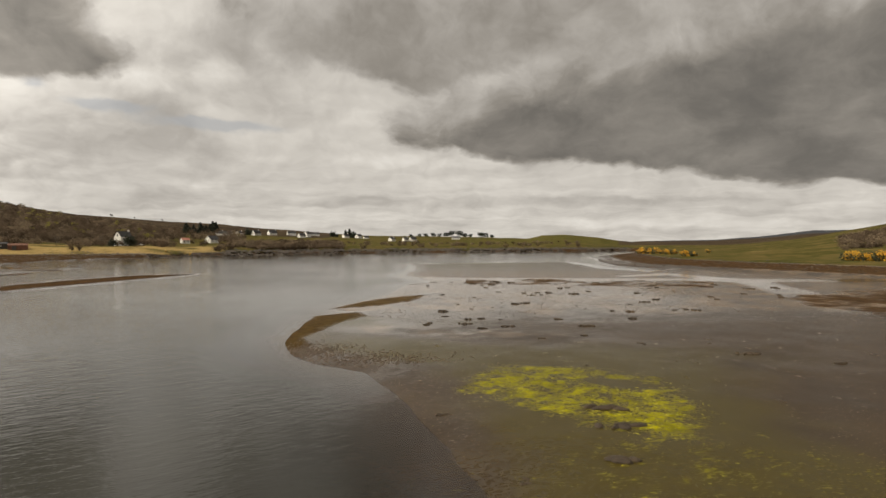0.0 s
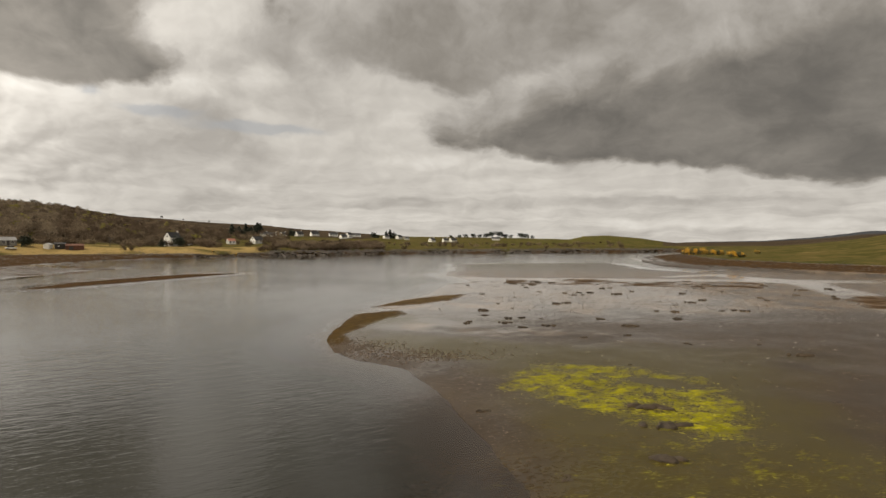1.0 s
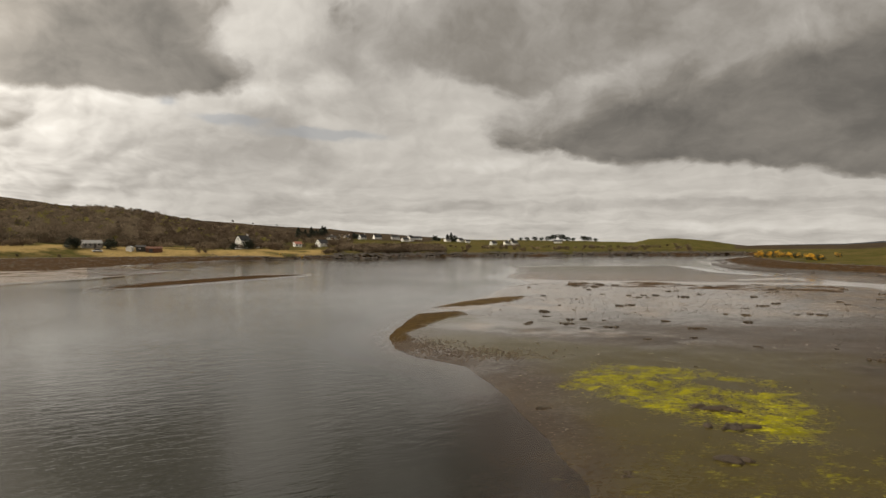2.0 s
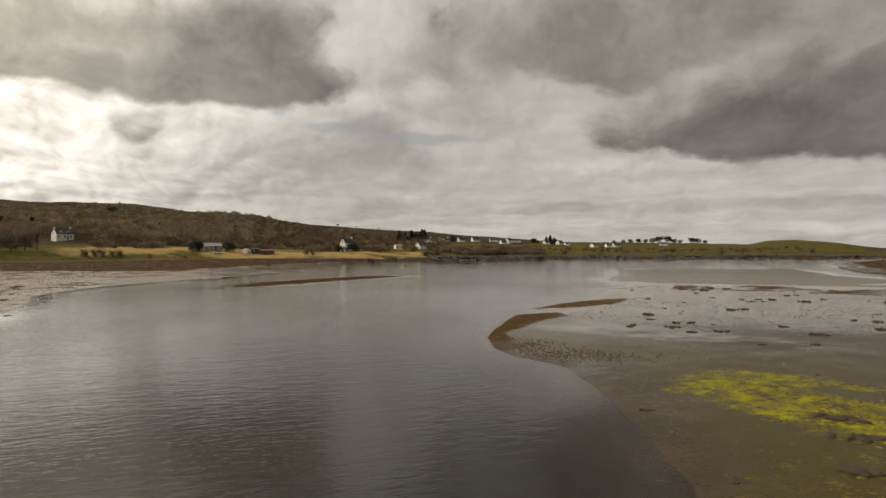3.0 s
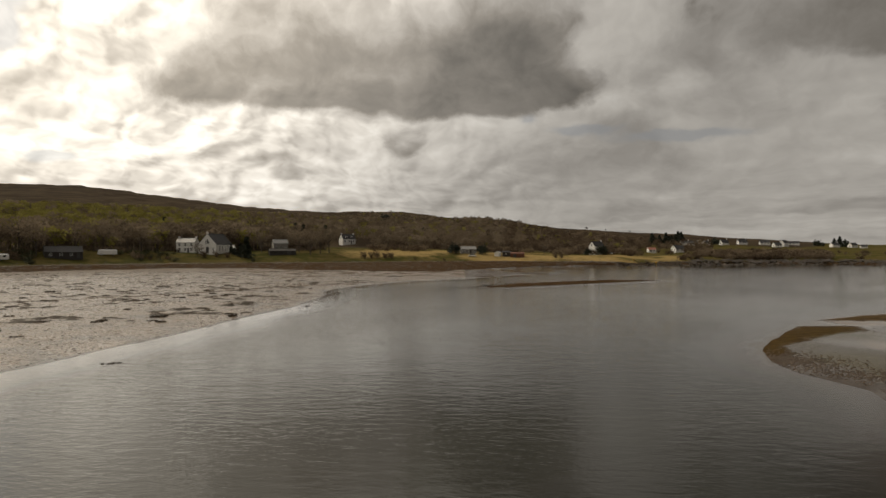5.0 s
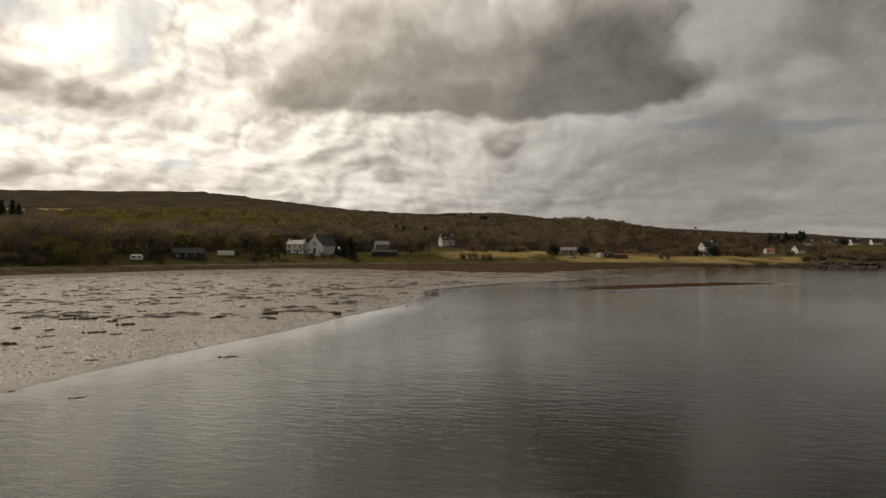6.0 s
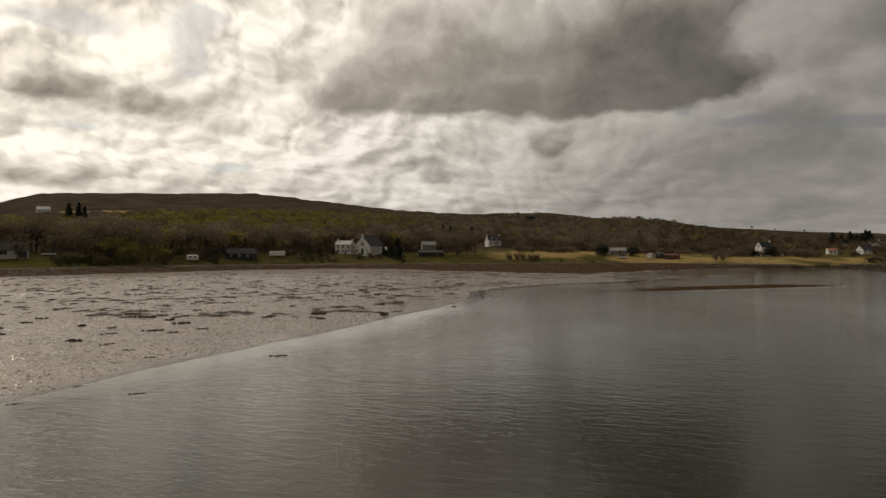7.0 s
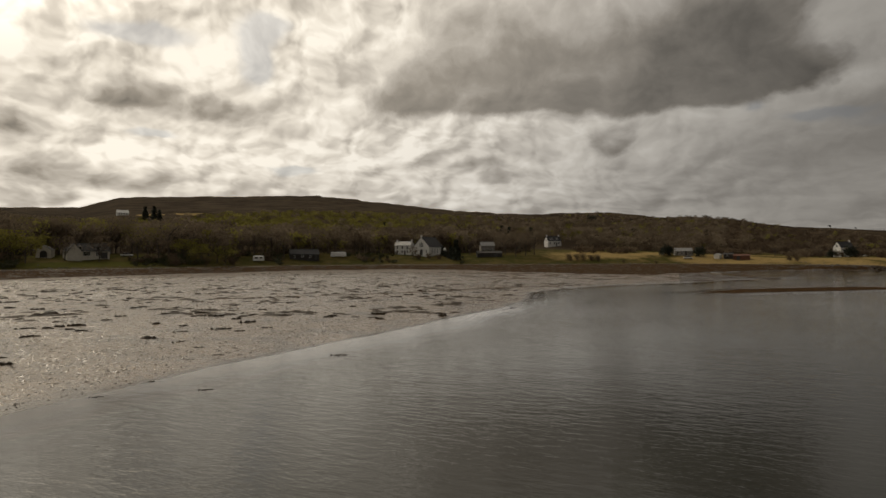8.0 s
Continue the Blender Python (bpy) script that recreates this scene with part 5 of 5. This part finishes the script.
clumps = []
for i in range(4):
    c = part("seaweed_clump", weed_clump(90 + i), WEED)
    tagged(c, "dark heap of bladder wrack stranded on wet mud", "seaweed", "stranded seaweed clumps")
    clumps.append(c)
# those that stand out near the spit and the western bank: x, y, size, turn
STRANDED = [(7.4, 28.2, 1.45, 0), (7.6, 25.4, 1.4, 8), (6.4, 21.6, 1.3, -4), (2.7, 19.9, 0.6, 70), (0.0, 27.6, 0.6, 10), (21.1, 41.7, 1.1, 0), (25.3, 38.6, 0.9, 5), (5.9, 55.3, 1.2, 0), (13, 55.4, 1.1, 8)]
STRANDED_WEST = [(-41.3, 14.1, 0.75, 70), (-57.1, 10.2, 1.1, 80), (-48.6, 5.8, 0.7, 60), (-44.7, 6.5, 0.6, 85), (-34.3, 4.4, 0.5, 75), (-38, 2, 0.45, 90), (-83.1, 64.9, 0.9, 60), (-67.7, 23.1, 1.0, 85), (-35.2, -0.6, 0.45, 80), (-65.8, 46.3, 0.8, 40)]
for k, (x, y, s, turn) in enumerate(STRANDED + STRANDED_WEST):
    m = on_mud(x, y, turn)
    c = clumps[k] if k < 4 else copy_thing(clumps[k % 4], m)
    c.matrix_world = m
    c.scale = (s * 0.72, s * 0.6, s * 0.6)
rng = np.random.RandomState(101)


def more_clumps(n, az0, az1, r0, r1, s0, s1):
    made = 0
    while made < n:
        a, q = radians(rng.uniform(az0, az1)), math.sqrt(rng.uniform(r0 * r0, r1 * r1))
        x, y = -q * math.sin(a), q * math.cos(a)
        if not 0.08 < ground_z(x, y) < 0.6:
            continue
        c = copy_thing(clumps[rng.randint(4)], on_mud(x, y, math.degrees(a) + rng.normal() * 14))
        s = rng.uniform(s0, s1)
        c.scale = (s * rng.uniform(0.5, 1.1), s * 0.55, s * 1.15)
        made += 1


more_clumps(72, -30, 2, 54, 118, 0.4, 0.95)
more_clumps(6, -35, -2, 30, 52, 0.3, 0.55)
more_clumps(180, 52, 99, 46, 140, 0.45, 1.1)


def litter(name, label, mat, x, y, size, seed, flat=0.4, along=None):
    """Countless small lumps on the mud, joined; along gives each a bearing to lie along and stretches it."""
    g = np.random.RandomState(seed)
    base = np.array([(1, 0, 0), (0.3, 0.9, 0), (-0.8, 0.55, 0), (-0.75, -0.6, 0), (0.35, -0.95, 0), (0.05, 0.0, 1.0)])
    f = np.array([(0, 1, 5), (1, 2, 5), (2, 3, 5), (3, 4, 5), (4, 0, 5)])
    n = len(x)
    w = size[:, None, None] * (base[None] * (1, 1, flat) + g.normal(size=(n, 6, 3)) * (0.25, 0.25, 0.08))
    t = g.uniform(0, 2 * np.pi, n)[:, None]
    if along is not None:
        w, t = w * (2.2, 0.6, 1.0), along[:, None] + g.normal(size=(n, 1)) * 0.2
    z = np.maximum(lay(x, y)[0], 0)
    v = np.stack([(w[..., 0] * np.cos(t) - w[..., 1] * np.sin(t)) * 1.3 + x[:, None], w[..., 0] * np.sin(t) + w[..., 1] * np.cos(t) + y[:, None], w[..., 2] + z[:, None] - 0.01], -1)
    ob = new(name, mesh_of(name, v.reshape(-1, 3), (f[None] + (np.arange(n) * 6)[:, None, None]).reshape(-1, 3), mat, np.repeat(g.uniform(size=n), 6)))
    return tagged(ob, label, "shore litter", kind="stuff")


def bank_points(n, az0, az1, r0, r1, low=0.03, high=0.7, patch=None, near=2.0):
    u = rng.uniform(size=n)
    r = (r0 ** (2 - near) + u * (r1 ** (2 - near) - r0 ** (2 - near))) ** (1 / (2 - near)) if near != 2.0 else r0 * (r1 / r0) ** u
    a = np.radians(rng.uniform(az0, az1, n))
    x, y = -r * np.sin(a), r * np.cos(a)
    z, cover = lay(x, y)
    ok = (z > low) & (z < high)
    if patch:
        ok &= wobble(x, y, patch, 77) > 0.05
    return x[ok], y[ok]


x, y = bank_points(8000, -37, 16, 17, 130, 0.02, 0.8, 14.0)
litter("weed_scraps", "small dark scraps of weed scattered over wet mud", WEED, x, y, rng.uniform(0.03, 0.09, len(x)) * (0.5 + np.hypot(x, y) / 75), 111, 0.18)
x, y = bank_points(9000, 48, 100, 32, 225, 0.02, 0.8)
litter("west_weed_scraps", "small dark scraps of weed over the western flats", WEED, x, y, rng.uniform(0.03, 0.11, len(x)) * (0.6 + np.hypot(x, y) / 80), 112)
x, y = bank_points(2200, 46, 99, 70, 225, 0.06, 0.8, 24.0)
litter("far_weed_heaps", "dark heaps of wrack in rows over the western flats", WEED, x, y, rng.uniform(0.18, 0.6, len(x)), 119, 0.36, np.arctan2(y, x) + np.pi / 2)


def patchy(x, y, spread):
    """Thins points out in natural patches."""
    z, cover = lay(x, y)
    keep_ = rng.uniform(size=len(x)) < np.clip(0.62 + 0.75 * wobble(x, y, spread, 88), 0.05, 1) * (1 - cover["crest"]) * step(z, 0.06, 0.16)
    return x[keep_], y[keep_]


x, y = patchy(*bank_points(95000, 50, 99, 34, 190, 0.05, 0.6, None, 1.3), 40.0)
litter("west_mud_lumps", "countless wet lumps of crumbly mud on the flats", MUD_LUMP, x, y, rng.uniform(0.05, 0.13, len(x)) * (0.75 + np.hypot(x, y) / 170), 114, 0.40)
x, y = patchy(*bank_points(150000, -36, 10, 50, 150, 0.05, 0.6, None, 1.4), 22.0)
r = np.hypot(x, y)
ok = rng.uniform(size=len(x)) < step(y, 56, 68) * (1 - step(y, 112, 130)) * (1 - step(x, 34, 50)) * 0.26
x, y = x[ok], y[ok]
litter("east_mud_lumps", "countless wet lumps of rippled mud on the bank", DARK_LUMP, x, y, rng.uniform(0.04, 0.11, len(x)) * (0.75 + np.hypot(x, y) / 170), 115, 0.2)
g = np.random.RandomState(120)
n = 2600
ex = np.concatenate([-10.2 + g.normal(size=n) * 1.7, g.normal(size=n // 2) * 2.5 - 5])
ey = np.concatenate([43.2 + g.normal(size=n) * 1.6, g.normal(size=n // 2) * 1.2 + 40.5])
ok = lay(ex, ey)[0] > 0.0
litter("spit_shingle", "brown and pale shingle at the tip of the spit", DARK_LUMP, ex[ok], ey[ok], g.uniform(0.03, 0.085, ok.sum()), 113, 0.6)


# tufts of bright sea lettuce lying in streaks on the mud
n = 26000
x, y = g.uniform(-2, 18, n), g.uniform(15, 40, n)
z, cover = lay(x, y)
thick = cover["algae"] * (z > 0.04)
streaks = np.clip(0.45 + 0.9 * wobble(x * 0.45, y * 1.2, 1.6, 91) + 0.5 * wobble(x, y, 5.0, 92), 0, 1)
ok = g.uniform(size=n) < np.clip(thick - 0.17, 0, 1) ** 1.5 * streaks * 4.5
x, y, size = x[ok], y[ok], g.uniform(0.02, 0.085, ok.sum())
tufts = litter("sea_lettuce", "bright yellow-green sea lettuce tufts on wet mud", ALGAE, x, y, size, 116, 0.22)


# torn wrack heaped along the beaches
a = g.uniform(19, 100, 9000)
u = g.uniform(0, 1, 9000)
rr = shore_at(a, 1) + (shore_at(a, 2) - shore_at(a, 1)) * u - 1
x, y = -rr * np.sin(np.radians(a)), rr * np.cos(np.radians(a))
ok = (wobble(x, y, 14.0, 95) > -0.1) & (rr > shore_at(a, 1) - 2)
litter("beach_wrack", "torn brown and black wrack heaped along the beach", WEED, x[ok], y[ok], g.uniform(0.12, 0.5, ok.sum()), 117, 0.35)
ry = g.uniform(60, 325, 2600)
rx = np.interp(ry, EAST_EDGE[:, 0], EAST_EDGE[:, 1]) - g.uniform(2, 19, 2600)
ok = wobble(rx, ry, 12.0, 96) > -0.1
litter("east_beach_wrack", "torn dark wrack along the eastern beach", WEED, rx[ok], ry[ok], g.uniform(0.1, 0.38, ok.sum()), 118, 0.35)


# rocks along the foot of the far bank
def shore_rocks(name, label, n, az0, az1, spread, s0, s1, seed):
    q = np.random.RandomState(seed)
    a = q.uniform(az0, az1, n)
    rr = shore_at(a, 2) + q.normal(size=n) * spread - 2
    litter(name, label, ROCK, -rr * np.sin(np.radians(a)), rr * np.cos(np.radians(a)), q.uniform(s0, s1, n), seed, 0.7)


shore_rocks("far_shore_rocks", "dark and pale rocks along the far shore", 1500, -17, 20, 3.5, 0.3, 1.3, 131)
shore_rocks("beach_rocks", "scattered stones along the wrack beach", 900, 20, 100, 5.0, 0.15, 0.5, 132)
q = np.random.RandomState(133)
ry = q.uniform(120, 320, 300)
rx = np.interp(ry, EAST_EDGE[:, 0], EAST_EDGE[:, 1]) + q.normal(size=300) * 3 - 2
litter("east_beach_rocks", "pale stones along the eastern beach", ROCK, rx, ry, q.uniform(0.12, 0.4, 300), 134, 0.6)
